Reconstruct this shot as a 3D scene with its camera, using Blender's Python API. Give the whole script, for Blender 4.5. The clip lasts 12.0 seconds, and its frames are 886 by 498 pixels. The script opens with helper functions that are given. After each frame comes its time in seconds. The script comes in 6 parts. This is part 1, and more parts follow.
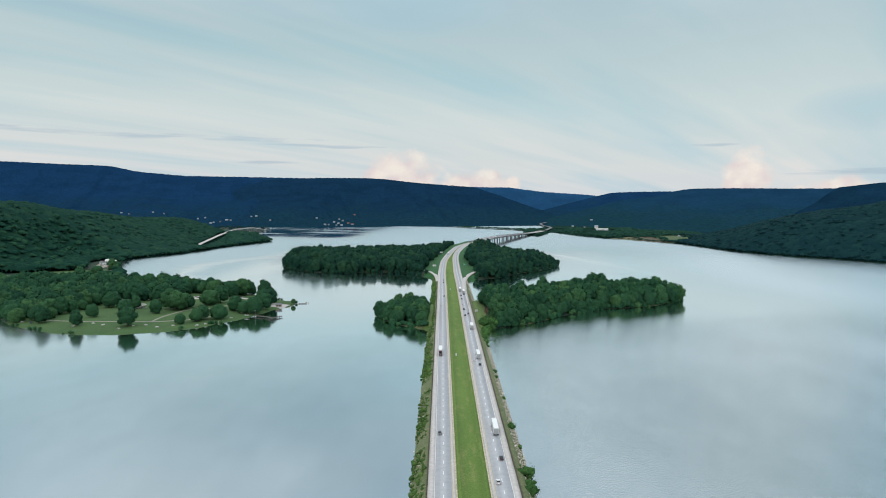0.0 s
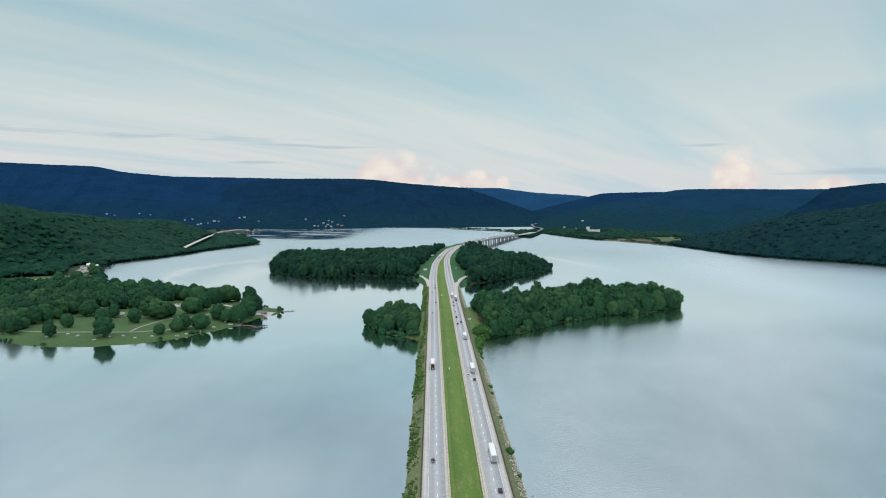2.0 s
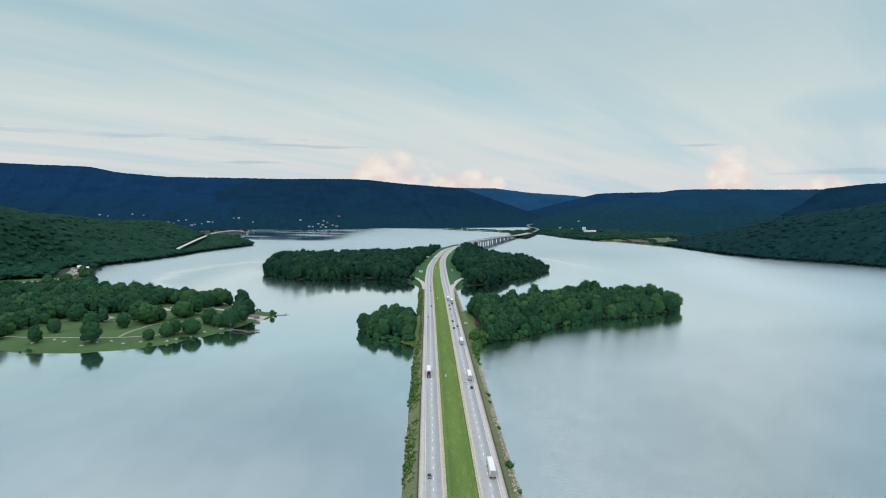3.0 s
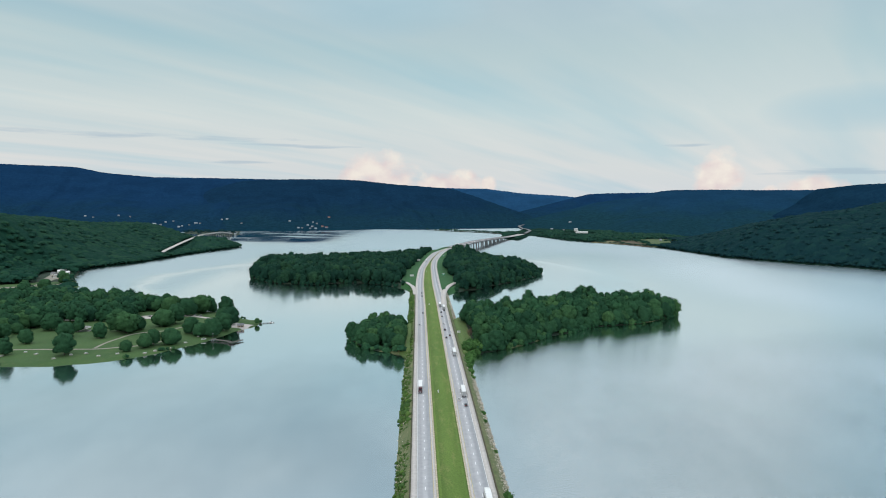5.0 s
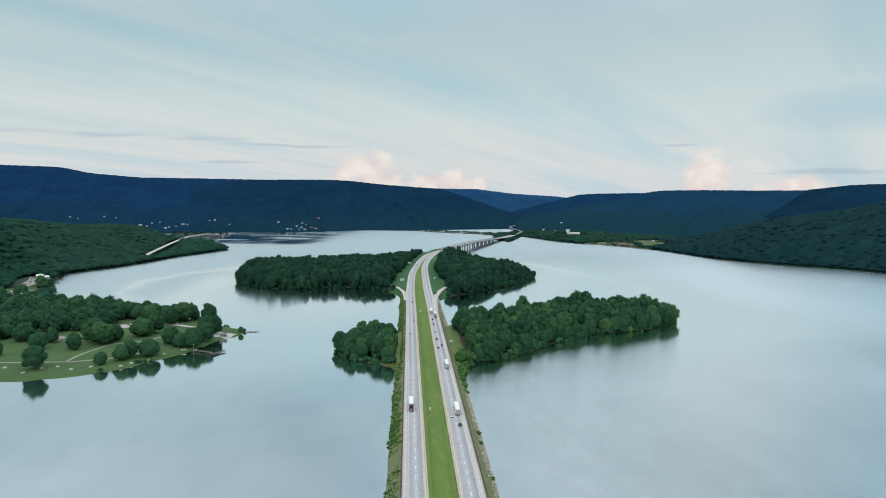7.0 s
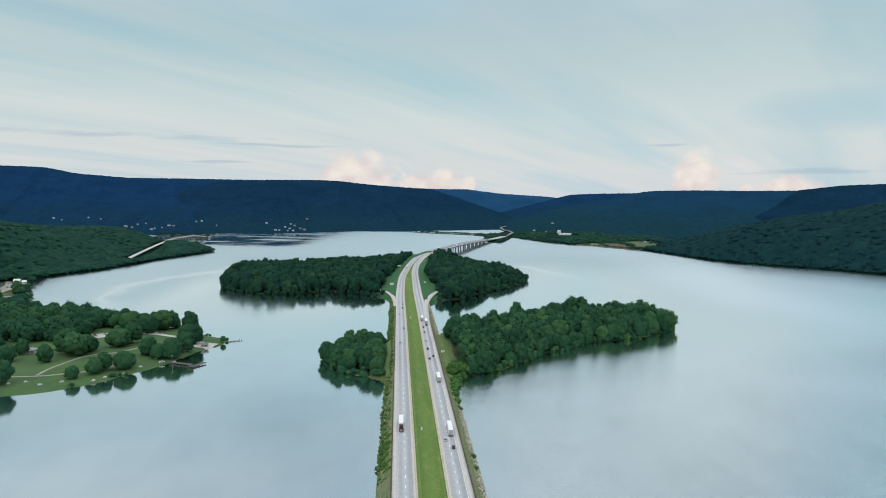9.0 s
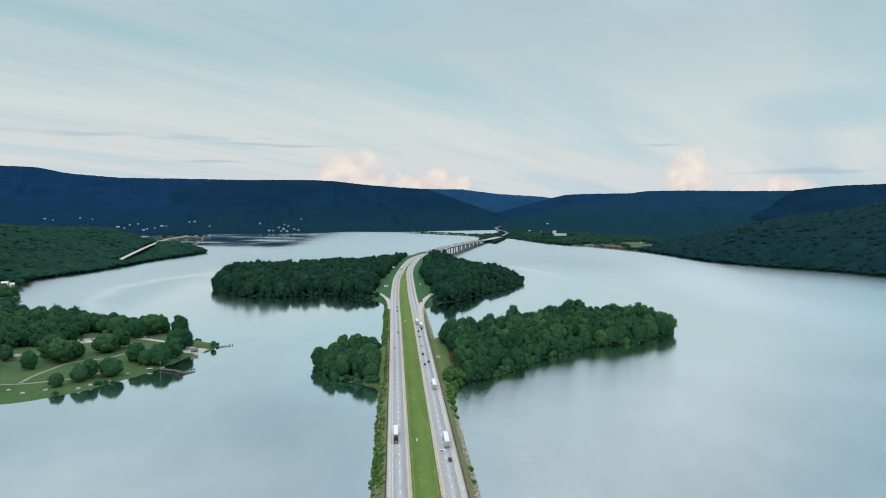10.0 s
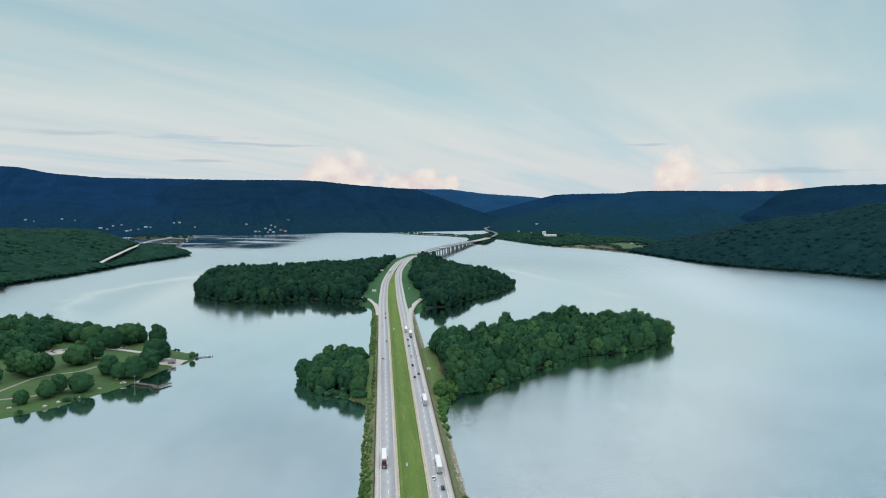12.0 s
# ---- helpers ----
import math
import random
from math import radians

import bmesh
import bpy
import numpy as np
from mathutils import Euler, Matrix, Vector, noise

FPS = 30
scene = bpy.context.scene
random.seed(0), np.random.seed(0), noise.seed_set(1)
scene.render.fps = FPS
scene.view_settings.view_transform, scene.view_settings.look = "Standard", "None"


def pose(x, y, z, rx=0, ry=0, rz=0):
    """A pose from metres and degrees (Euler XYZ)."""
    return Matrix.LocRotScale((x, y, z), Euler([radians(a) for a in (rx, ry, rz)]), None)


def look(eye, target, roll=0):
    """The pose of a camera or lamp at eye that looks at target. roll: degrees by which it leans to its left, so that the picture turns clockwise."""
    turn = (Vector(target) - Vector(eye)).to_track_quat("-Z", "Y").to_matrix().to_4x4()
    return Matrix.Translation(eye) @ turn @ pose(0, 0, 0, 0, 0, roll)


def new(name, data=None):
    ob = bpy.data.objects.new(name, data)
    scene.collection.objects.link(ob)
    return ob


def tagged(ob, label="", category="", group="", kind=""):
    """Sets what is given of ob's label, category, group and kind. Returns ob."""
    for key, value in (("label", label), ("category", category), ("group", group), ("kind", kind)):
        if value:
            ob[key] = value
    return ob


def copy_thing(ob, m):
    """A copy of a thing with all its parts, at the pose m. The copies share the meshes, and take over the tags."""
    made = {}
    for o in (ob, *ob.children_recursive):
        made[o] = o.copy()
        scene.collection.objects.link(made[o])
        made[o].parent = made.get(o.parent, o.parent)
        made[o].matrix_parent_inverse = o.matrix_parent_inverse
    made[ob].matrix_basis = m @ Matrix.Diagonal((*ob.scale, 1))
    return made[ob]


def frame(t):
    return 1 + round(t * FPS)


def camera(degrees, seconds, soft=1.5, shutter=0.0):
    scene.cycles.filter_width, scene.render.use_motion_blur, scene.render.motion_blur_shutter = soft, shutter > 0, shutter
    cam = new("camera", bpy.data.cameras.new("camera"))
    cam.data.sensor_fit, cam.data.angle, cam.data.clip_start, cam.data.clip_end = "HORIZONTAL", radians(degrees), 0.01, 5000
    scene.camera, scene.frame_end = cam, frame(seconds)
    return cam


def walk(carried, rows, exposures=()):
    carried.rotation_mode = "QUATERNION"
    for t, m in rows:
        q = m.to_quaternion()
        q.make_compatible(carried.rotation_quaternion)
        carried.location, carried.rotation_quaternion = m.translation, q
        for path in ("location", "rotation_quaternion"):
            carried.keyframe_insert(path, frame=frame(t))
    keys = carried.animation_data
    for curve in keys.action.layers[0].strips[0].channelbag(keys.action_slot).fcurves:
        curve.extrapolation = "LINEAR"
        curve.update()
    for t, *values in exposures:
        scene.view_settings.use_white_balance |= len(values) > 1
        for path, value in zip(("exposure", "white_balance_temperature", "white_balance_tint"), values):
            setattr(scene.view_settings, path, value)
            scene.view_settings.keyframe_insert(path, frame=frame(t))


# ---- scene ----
cam = camera(65.45, 12.0, soft=1.0)
# seconds, x, y, z, turn to the right, pitch, roll in degrees
ROWS = [
    (0, 0, 0, 126, 0, -4.206, 0.634),
    (0.5, -0.41, 6.72, 126.98, 0.205, -4.201, 0.629),
    (1, -0.78, 13.44, 127.95, 0.407, -4.197, 0.623),
    (1.5, -1.11, 20.15, 128.92, 0.606, -4.193, 0.617),
    (2, -1.39, 26.85, 129.88, 0.803, -4.189, 0.611),
    (2.5, -1.64, 33.56, 130.85, 0.998, -4.187, 0.605),
    (3, -1.85, 40.26, 131.8, 1.192, -4.185, 0.6),
    (3.5, -2.02, 46.97, 132.75, 1.386, -4.183, 0.594),
    (4, -2.17, 53.68, 133.7, 1.579, -4.182, 0.588),
    (4.5, -2.28, 60.4, 134.64, 1.772, -4.181, 0.582),
    (5, -2.37, 67.14, 135.58, 1.966, -4.182, 0.576),
    (5.5, -2.43, 73.88, 136.52, 2.161, -4.182, 0.57),
    (6, -2.47, 80.64, 137.45, 2.358, -4.183, 0.565),
    (6.5, -2.48, 87.42, 138.37, 2.556, -4.185, 0.559),
    (7, -2.48, 94.21, 139.3, 2.757, -4.187, 0.553),
    (7.5, -2.47, 101.03, 140.21, 2.961, -4.19, 0.547),
    (8, -2.44, 107.88, 141.13, 3.168, -4.194, 0.541),
    (8.5, -2.39, 114.75, 142.03, 3.379, -4.198, 0.536),
    (9, -2.34, 121.65, 142.94, 3.594, -4.202, 0.53),
    (9.5, -2.28, 128.58, 143.84, 3.814, -4.207, 0.524),
    (10, -2.22, 135.55, 144.74, 4.039, -4.213, 0.518),
    (10.5, -2.15, 142.56, 145.63, 4.27, -4.219, 0.512),
    (11, -2.09, 149.6, 146.51, 4.507, -4.226, 0.506),
    (11.5, -2.02, 156.68, 147.4, 4.75, -4.233, 0.501),
    (12, -1.96, 163.81, 148.28, 5, -4.241, 0.495),
]
walk(cam, [(t, pose(x, y, z, 90 + pitch, 0, -yaw) @ pose(0, 0, 0, 0, 0, roll)) for t, x, y, z, yaw, pitch, roll in ROWS])

# ---------------------------------------------------------------- node helpers
def setup(tree):
    tree.nodes.clear()

    def node(kind, **inputs):
        n = tree.nodes.new(kind)
        for key, value in inputs.items():
            put(n, key, value)
        return n

    def put(n, key, value):
        sock = n.inputs[int(key[1:])] if key[0] == "i" and key[1:].isdigit() else n.inputs[key.replace("_", " ")]
        if isinstance(value, bpy.types.NodeSocket):
            tree.links.new(value, sock)
        else:
            sock.default_value = value

    def calc(op, a, b=0.0, c=0.0, clamp=False):
        n = node("ShaderNodeMath", i0=a, i1=b, i2=c)
        n.operation, n.use_clamp = op, clamp
        return n.outputs[0]

    def mix(fac, a, b, blend="MIX"):
        n = tree.nodes.new("ShaderNodeMix")
        n.data_type, n.blend_type = "RGBA", blend
        for i, value in ((0, fac), (6, a), (7, b)):
            if isinstance(value, bpy.types.NodeSocket):
                tree.links.new(value, n.inputs[i])
            else:
                n.inputs[i].default_value = value if i == 0 else (*value, 1.0)
        return n.outputs[2]

    def ramp(fac, *stops):
        n = node("ShaderNodeValToRGB", Fac=fac)
        el = n.color_ramp.elements
        while len(el) < len(stops):
            el.new(0.5)
        for e, (p, c) in zip(el, stops):
            e.position, e.color = p, (*(c if isinstance(c, tuple) else (c, c, c)), 1.0)
        return n.outputs[0]

    def noise_at(vec, scale, detail=3.0, rough=0.55, stretch=None):
        if stretch:
            m = node("ShaderNodeMapping", Vector=vec, Scale=stretch)
            vec = m.outputs[0]
        return node("ShaderNodeTexNoise", Vector=vec, Scale=scale, Detail=detail, Roughness=rough).outputs[0]

    return node, calc, mix, ramp, noise_at


# ---------------------------------------------------------------- world and sun
SUN_AZ, SUN_EL = 215.0, 30.0
world = bpy.data.worlds.new("evening_sky")
scene.world = world
world.use_nodes = True


def make_sky():
    node, calc, mix, ramp, noise_at = setup(world.node_tree)
    ray = node("ShaderNodeTexCoord").outputs["Generated"]
    xyz = node("ShaderNodeSeparateXYZ", Vector=ray)
    x, y, z = xyz.outputs
    el = calc("MULTIPLY", calc("ARCSINE", z), 57.2958)
    az = calc("MULTIPLY", calc("ARCTAN2", x, y), 57.2958)
    el_part = calc("DIVIDE", el, 90.0, clamp=True)
    veil = ramp(el_part, (0.0, (0.655, 0.705, 0.745)), (0.03, (0.685, 0.722, 0.73)),
                (0.075, (0.612, 0.706, 0.712)), (0.13, (0.492, 0.628, 0.655)), (0.19, (0.41, 0.555, 0.635)), (0.28, (0.53, 0.67, 0.78)), (0.5, (1.12, 1.25, 1.36)), (1.0, (1.32, 1.44, 1.54)))
    # high cloud on a flat layer far above, drawn out along one wind
    up = calc("ADD", calc("MAXIMUM", z, 0.0), 0.12)
    layer = node("ShaderNodeCombineXYZ", X=calc("DIVIDE", x, up), Y=calc("DIVIDE", y, up)).outputs[0]
    lie = node("ShaderNodeMapping", Vector=layer, Rotation=(0, 0, radians(-40)), Scale=(0.62, 3.6, 1.0))
    lie.vector_type = "TEXTURE"
    turned = lie.outputs[0]
    wisps = noise_at(turned, 1.0, 5.0, 0.55)
    veil = mix(ramp(wisps, (0.42, 0.0), (0.68, 0.34)), veil, mix(1.0, veil, (1.30, 1.15, 1.08), "MULTIPLY"))
    veil = mix(ramp(noise_at(turned, 0.8, 3.0), (0.34, 0.75), (0.54, 0.0)), veil, mix(1.0, veil, (0.68, 0.88, 0.97), "MULTIPLY"))
    overhead = calc("MULTIPLY", ramp(el_part, (0.15, 0.0), (0.22, 1.0)), ramp(noise_at(layer, 1.5, 5.0, 0.55), (0.42, 0.0), (0.60, 0.9)))
    veil = mix(overhead, veil, mix(1.0, veil, (1.45, 1.32, 1.24), "MULTIPLY"))
    sheet = node("ShaderNodeCombineXYZ", X=az, Y=calc("MULTIPLY", el, 1.25)).outputs[0]
    puffs = noise_at(sheet, 0.55, 4.0, 0.5)

    def heap(a, e, wa, we):
        da = calc("DIVIDE", calc("SUBTRACT", az, a), wa)
        de = calc("DIVIDE", calc("SUBTRACT", el, e), we)
        return calc("SUBTRACT", 1.0, calc("ADD", calc("MULTIPLY", da, da), calc("MULTIPLY", de, de)))

    # clear gaps in the high cloud
    for a, e, wa, we in ((32.5, 6.6, 6.5, 1.9), (-3.0, 15.0, 9.0, 2.6)):
        veil = mix(calc("MULTIPLY", ramp(calc("ADD", heap(a, e, wa, we), calc("MULTIPLY", calc("SUBTRACT", wisps, 0.5), 1.6)), (0.0, 0.0), (0.9, 1.0)), 0.55), veil, (0.375, 0.58, 0.675))
    # two far towers of cumulus in the last warm light, and their low neighbours
    heaps = heap(-3.4, 1.2, 3.9, 2.9)
    for a, e, wa, we in ((2.6, 1.0, 3.8, 1.5), (23.6, 1.7, 1.9, 2.6), (30.0, 0.9, 2.6, 1.2), (27.3, 0.6, 0.8, 0.7), (5.6, 1.2, 0.8, 0.8)):
        heaps = calc("MAXIMUM", heaps, heap(a, e, wa, we))
    heaps = calc("ADD", heaps, calc("MULTIPLY", calc("SUBTRACT", puffs, 0.5), 2.2))
    warm = mix(ramp(noise_at(sheet, 0.6, 3.0, 0.45), (0.36, 0.0), (0.64, 1.0)), (0.78, 0.66, 0.66), (0.93, 0.85, 0.77))
    veil = mix(calc("MULTIPLY", ramp(heaps, (0.06, 0.0), (0.72, 1.0)), 0.9), veil, warm)
    # thin grey bars of stratus low down
    flat = noise_at(node("ShaderNodeCombineXYZ", X=calc("MULTIPLY", az, 0.22), Y=calc("MULTIPLY", el, 2.6)).outputs[0], 0.8, 4.0)
    bars = heap(-22.0, 4.5, 12.0, 0.26)
    for a, e, wa, we in ((-9.5, 4.1, 5.5, 0.16), (-34, 4.75, 3.0, 0.2), (21.3, 4.3, 2.2, 0.16), (31, 2.2, 6.0, 0.25), (-14.5, 2.7, 3.4, 0.16)):
        bars = calc("MAXIMUM", bars, heap(a, e, wa, we))
    bars = calc("ADD", bars, calc("MULTIPLY", calc("SUBTRACT", flat, 0.53), 4.5))
    veil = mix(calc("MULTIPLY", ramp(bars, (0.0, 0.0), (0.9, 1.0)), 0.6), veil, (0.40, 0.52, 0.62))
    clear = node("ShaderNodeTexSky")
    clear.sky_type, clear.sun_disc = "NISHITA", False
    clear.sun_elevation, clear.sun_rotation = radians(SUN_EL), radians(SUN_AZ)
    dim = node("ShaderNodeBackground", Color=clear.outputs[0], Strength=0.06)
    cloud = node("ShaderNodeBackground", Color=veil, Strength=1.0)
    both = node("ShaderNodeMixShader", Fac=0.93, i1=dim.outputs[0], i2=cloud.outputs[0])
    node("ShaderNodeOutputWorld", Surface=both.outputs[0])


make_sky()
sun = new("sun", bpy.data.lights.new("sun", "SUN"))
sun.data.energy, sun.data.angle, sun.data.color = 0.7, radians(25), (1.0, 0.93, 0.84)
a, e = radians(SUN_AZ), radians(SUN_EL)
sun.matrix_world = look(Vector((math.sin(a) * math.cos(e), math.cos(a) * math.cos(e), math.sin(e))) * 500, (0, 0, 0))
scene.view_settings.exposure = 0.0


# ---------------------------------------------------------------- materials
def material(name, rough=0.8, metal=0.0, ior=1.45):
    m = bpy.data.materials.new(name)
    m.use_nodes = True
    tools = setup(m.node_tree)
    node = tools[0]
    bsdf = node("ShaderNodeBsdfPrincipled", Roughness=rough, Metallic=metal, IOR=ior)
    node("ShaderNodeOutputMaterial", Surface=bsdf.outputs[0])
    where = node("ShaderNodeNewGeometry").outputs["Position"]
    return m, m.node_tree, bsdf, where, tools


def plain(name, colour, rough=0.6, metal=0.0, spread=0.12, scale=2.0):
    """Paint, concrete, timber: one colour with two scales of wear."""
    m, tree, bsdf, where, (node, calc, mix, ramp, noise_at) = material(name, rough, metal)
    dark = tuple(c * (1 - 2 * spread) for c in colour)
    light = tuple(min(1, c * (1 + spread)) for c in colour)
    c = mix(ramp(noise_at(where, scale, 4.0), (0.3, 0.0), (0.7, 1.0)), dark, light)
    c = mix(ramp(noise_at(where, scale * 0.12, 2.0), (0.4, 0.0), (0.65, 0.35)), c, dark)
    tree.links.new(c, bsdf.inputs["Base Color"])
    return m


def grassy(name, low, high, dry, scale=0.05, streak=None):
    m, tree, bsdf, where, (node, calc, mix, ramp, noise_at) = material(name, 0.95)
    c = mix(ramp(noise_at(where, scale, 5.0, 0.6, streak), (0.3, 0.0), (0.7, 1.0)), low, high)
    c = mix(ramp(noise_at(where, scale * 9, 3.0, 0.6, streak), (0.52, 0.0), (0.75, 0.6)), c, dry)
    c = mix(ramp(noise_at(where, 1.3, 3.0), (0.35, 0.5), (0.6, 0.0)), c, tuple(v * 0.6 for v in low))
    tree.links.new(c, bsdf.inputs["Base Color"])
    b = node("ShaderNodeBump", Strength=0.5, Distance=0.4, Height=noise_at(where, 1.1, 4.0))
    tree.links.new(b.outputs[0], bsdf.inputs["Normal"])
    return m


def leafy(name, dark, mid, light, own=True, patch=0.05):
    """Leaves: each tree has its own tone, each spray of leaves a slight shade of it."""
    m, tree, bsdf, where, (node, calc, mix, ramp, noise_at) = material(name, 0.85)
    bsdf.inputs["Specular IOR Level"].default_value = 0.03
    if own:
        tone = node("ShaderNodeObjectInfo").outputs["Random"]
    else:
        mark = node("ShaderNodeAttribute")
        mark.attribute_name = "tone"
        tone = mark.outputs["Fac"]
    c = mix(ramp(tone, (0.0, 0.0), (0.6, 1.0)), dark, mid)
    c = mix(ramp(tone, (0.62, 0.0), (1.0, 0.85)), c, light)
    c = mix(ramp(noise_at(where, patch, 2.0), (0.45, 0.0), (0.68, 0.45)), c, mid)
    island = node("ShaderNodeNewGeometry").outputs["Random Per Island"]
    c = mix(ramp(island, (0.0, 0.42), (0.6, 0.0)), c, tuple(v * 0.55 for v in dark))
    c = mix(ramp(noise_at(where, 0.55, 3.0, 0.6), (0.36, 0.35), (0.6, 0.0)), c, tuple(v * 0.6 for v in dark))
    tree.links.new(c, bsdf.inputs["Base Color"])
    b = node("ShaderNodeBump", Strength=0.35, Distance=0.5, Height=noise_at(where, 1.2, 3.0))
    tree.links.new(b.outputs[0], bsdf.inputs["Normal"])
    return m


def wooded(name, dark, light, scale=0.06, foot=None, line=(20.0, 150.0)):
    """A wooded mountainside seen from kilometres away; a foot tint, up to a ragged line, paints the haze's change with
    height.
    """
    m, tree, bsdf, where, (node, calc, mix, ramp, noise_at) = material(name, 0.95)
    c = mix(ramp(noise_at(where, scale, 5.0, 0.7), (0.36, 0.0), (0.64, 1.0)), dark, light)
    c = mix(ramp(noise_at(where, scale * 0.12, 4.0, 0.6, (1.0, 1.0, 3.0)), (0.42, 0.0), (0.66, 0.5)), c, tuple(v * 0.72 for v in dark))
    if foot:
        z = node("ShaderNodeSeparateXYZ", Vector=where).outputs[2]
        ragged = calc("MULTIPLY_ADD", calc("SUBTRACT", noise_at(where, 0.006, 4.0, 0.6), 0.5), 190.0, z)
        foot_tint = mix(ramp(noise_at(where, scale * 0.9, 5.0, 0.7), (0.36, 0.0), (0.64, 1.0)), tuple(v * 0.7 for v in foot), tuple(v * 1.2 for v in foot))
        rise = node("ShaderNodeMapRange", Value=ragged, i1=line[0], i2=line[1])
        rise.interpolation_type = "SMOOTHSTEP"
        c = mix(rise.outputs[0], foot_tint, c)
    tree.links.new(c, bsdf.inputs["Base Color"])
    bsdf.inputs["Specular IOR Level"].default_value = 0.0
    b = node("ShaderNodeBump", Strength=0.8, Distance=9.0, Height=noise_at(where, scale * 1.6, 3.0))
    tree.links.new(b.outputs[0], bsdf.inputs["Normal"])
    return m


def make_water():
    m = bpy.data.materials.new("lake_water")
    m.use_nodes = True
    node, calc, mix, ramp, noise_at = setup(m.node_tree)
    where = node("ShaderNodeNewGeometry").outputs["Position"]
    x, y, _ = node("ShaderNodeSeparateXYZ", Vector=where).outputs

    def after(value, start, span):
        n = node("ShaderNodeMapRange", Value=value, i1=start, i2=start + span)
        n.interpolation_type = "SMOOTHSTEP"
        return n.outputs[0]

    west = calc("MULTIPLY", x, -1.0)
    # wind ruffles the open east side, the far lake and the west bay; it is calm among the islands and under the far north-west shore
    bay = calc("MULTIPLY", after(west, 310.0, 110.0), after(y, 850.0, 120.0))
    far = calc("MAXIMUM", after(y, 1500.0, 450.0), calc("MULTIPLY", after(x, 240.0, 320.0), after(y, 640.0, 460.0)))
    streaks = noise_at(where, 0.012, 4.0, 0.55, (0.35, 1.0, 1.0))
    lee = calc("MULTIPLY", calc("MULTIPLY", after(west, 180.0, 190.0), after(y, 1900.0, 380.0)), ramp(streaks, (0.36, 0.35), (0.5, 1.0)))
    calm = calc("MULTIPLY_ADD", lee, -1.0, 1.0, clamp=True)
    wind = calc("MULTIPLY", calc("MAXIMUM", calc("MAXIMUM", after(x, 300.0, 260.0), far), bay), calm)
    # slicks: long smooth bands where no wind touches the water, one curving through the bay, one running off the highway's island
    waver = calc("MULTIPLY", calc("SUBTRACT", noise_at(where, 0.011, 3.0, 0.6), 0.5), 60.0)
    curve = calc("POWER", calc("ABSOLUTE", calc("SUBTRACT", y, 1215.0)), 2.0)
    off_bay = calc("ABSOLUTE", calc("ADD", calc("SUBTRACT", x, calc("MULTIPLY_ADD", curve, 0.00165, -437.0)), waver))
    off_east = calc("ABSOLUTE", calc("ADD", calc("ADD", calc("SUBTRACT", x, 684.0), calc("MULTIPLY", y, 0.27)), calc("MULTIPLY", waver, 0.6)))
    bay_band = calc("MULTIPLY", calc("SUBTRACT", 1.0, calc("DIVIDE", off_bay, 42.0), clamp=True), calc("MULTIPLY", after(y, 880.0, 60.0), calc("SUBTRACT", 1.0, after(y, 1440.0, 120.0))))
    east_band = calc("MULTIPLY", calc("SUBTRACT", 1.0, calc("DIVIDE", off_east, 24.0), clamp=True), calc("MULTIPLY", after(y, 1100.0, 120.0), calc("SUBTRACT", 1.0, after(y, 1540.0, 80.0))))
    slick = calc("MAXIMUM", bay_band, east_band)
    lanes = noise_at(where, 0.006, 4.0, 0.55, (1.0, 0.4, 1.0))
    lane = calc("MULTIPLY", ramp(lanes, (0.48, 0.0), (0.62, 1.0)), calc("MULTIPLY_ADD", wind, -0.2, 0.3))
    breeze = calc("MULTIPLY", after(x, 20.0, 60.0), calc("SUBTRACT", 1.0, after(y, 600.0, 280.0)))
    gust = calc("MULTIPLY", after(west, 270.0, 120.0), calc("SUBTRACT", 1.0, after(y, 640.0, 70.0)))
    stir = calc("MULTIPLY", calc("MAXIMUM", breeze, gust), 0.22)
    ruffled = calc("ADD", calc("ADD", calc("MULTIPLY", wind, 0.62), stir), lane, clamp=True)
    ruffled = calc("MULTIPLY", ruffled, calc("MULTIPLY_ADD", slick, -0.85, 1.0))
    turned = node("ShaderNodeMapping", Vector=where, Rotation=(0, 0, radians(-36)), Scale=(3.0, 0.60, 1.0))
    turned.vector_type = "TEXTURE"
    ripple = node("ShaderNodeBump", Strength=calc("MULTIPLY", calc("MULTIPLY_ADD", after(y, 480.0, 520.0), -0.985, 1.0), calc("ADD", calc("MULTIPLY_ADD", ruffled, 0.25, 0.07), calc("MULTIPLY", breeze, 0.55))), Distance=0.3, Height=noise_at(turned.outputs[0], 0.95, 2.5, 0.55))
    # normals tilt south-west on open water, so it mirrors sky above the hills
    lean = calc("MULTIPLY", calc("MULTIPLY", calc("MAXIMUM", far, bay), calc("MULTIPLY", calm, calc("SUBTRACT", 1.0, slick))), calc("MULTIPLY_ADD", after(x, 560.0, 240.0), -0.015, -0.065))
    slope = node("ShaderNodeCombineXYZ", X=calc("MULTIPLY", lean, 0.4), Y=lean).outputs[0]
    sway = node("ShaderNodeVectorMath", i0=ripple.outputs[0], i1=slope)
    sway.operation = "ADD"
    level = node("ShaderNodeVectorMath", i0=sway.outputs[0])
    level.operation = "NORMALIZE"
    gloss = node("ShaderNodeBsdfGlossy", Color=(0.930, 0.968, 0.986, 1), Roughness=calc("MULTIPLY_ADD", ruffled, 0.26, 0.07), Normal=level.outputs[0])
    body = node("ShaderNodeBsdfDiffuse", Color=(0.034, 0.094, 0.104, 1))
    patches = noise_at(where, 0.0038, 5.0, 0.6, (1.0, 0.5, 1.0))
    even = calc("MULTIPLY_ADD", after(y, 1350.0, 500.0), -0.75, 1.0)
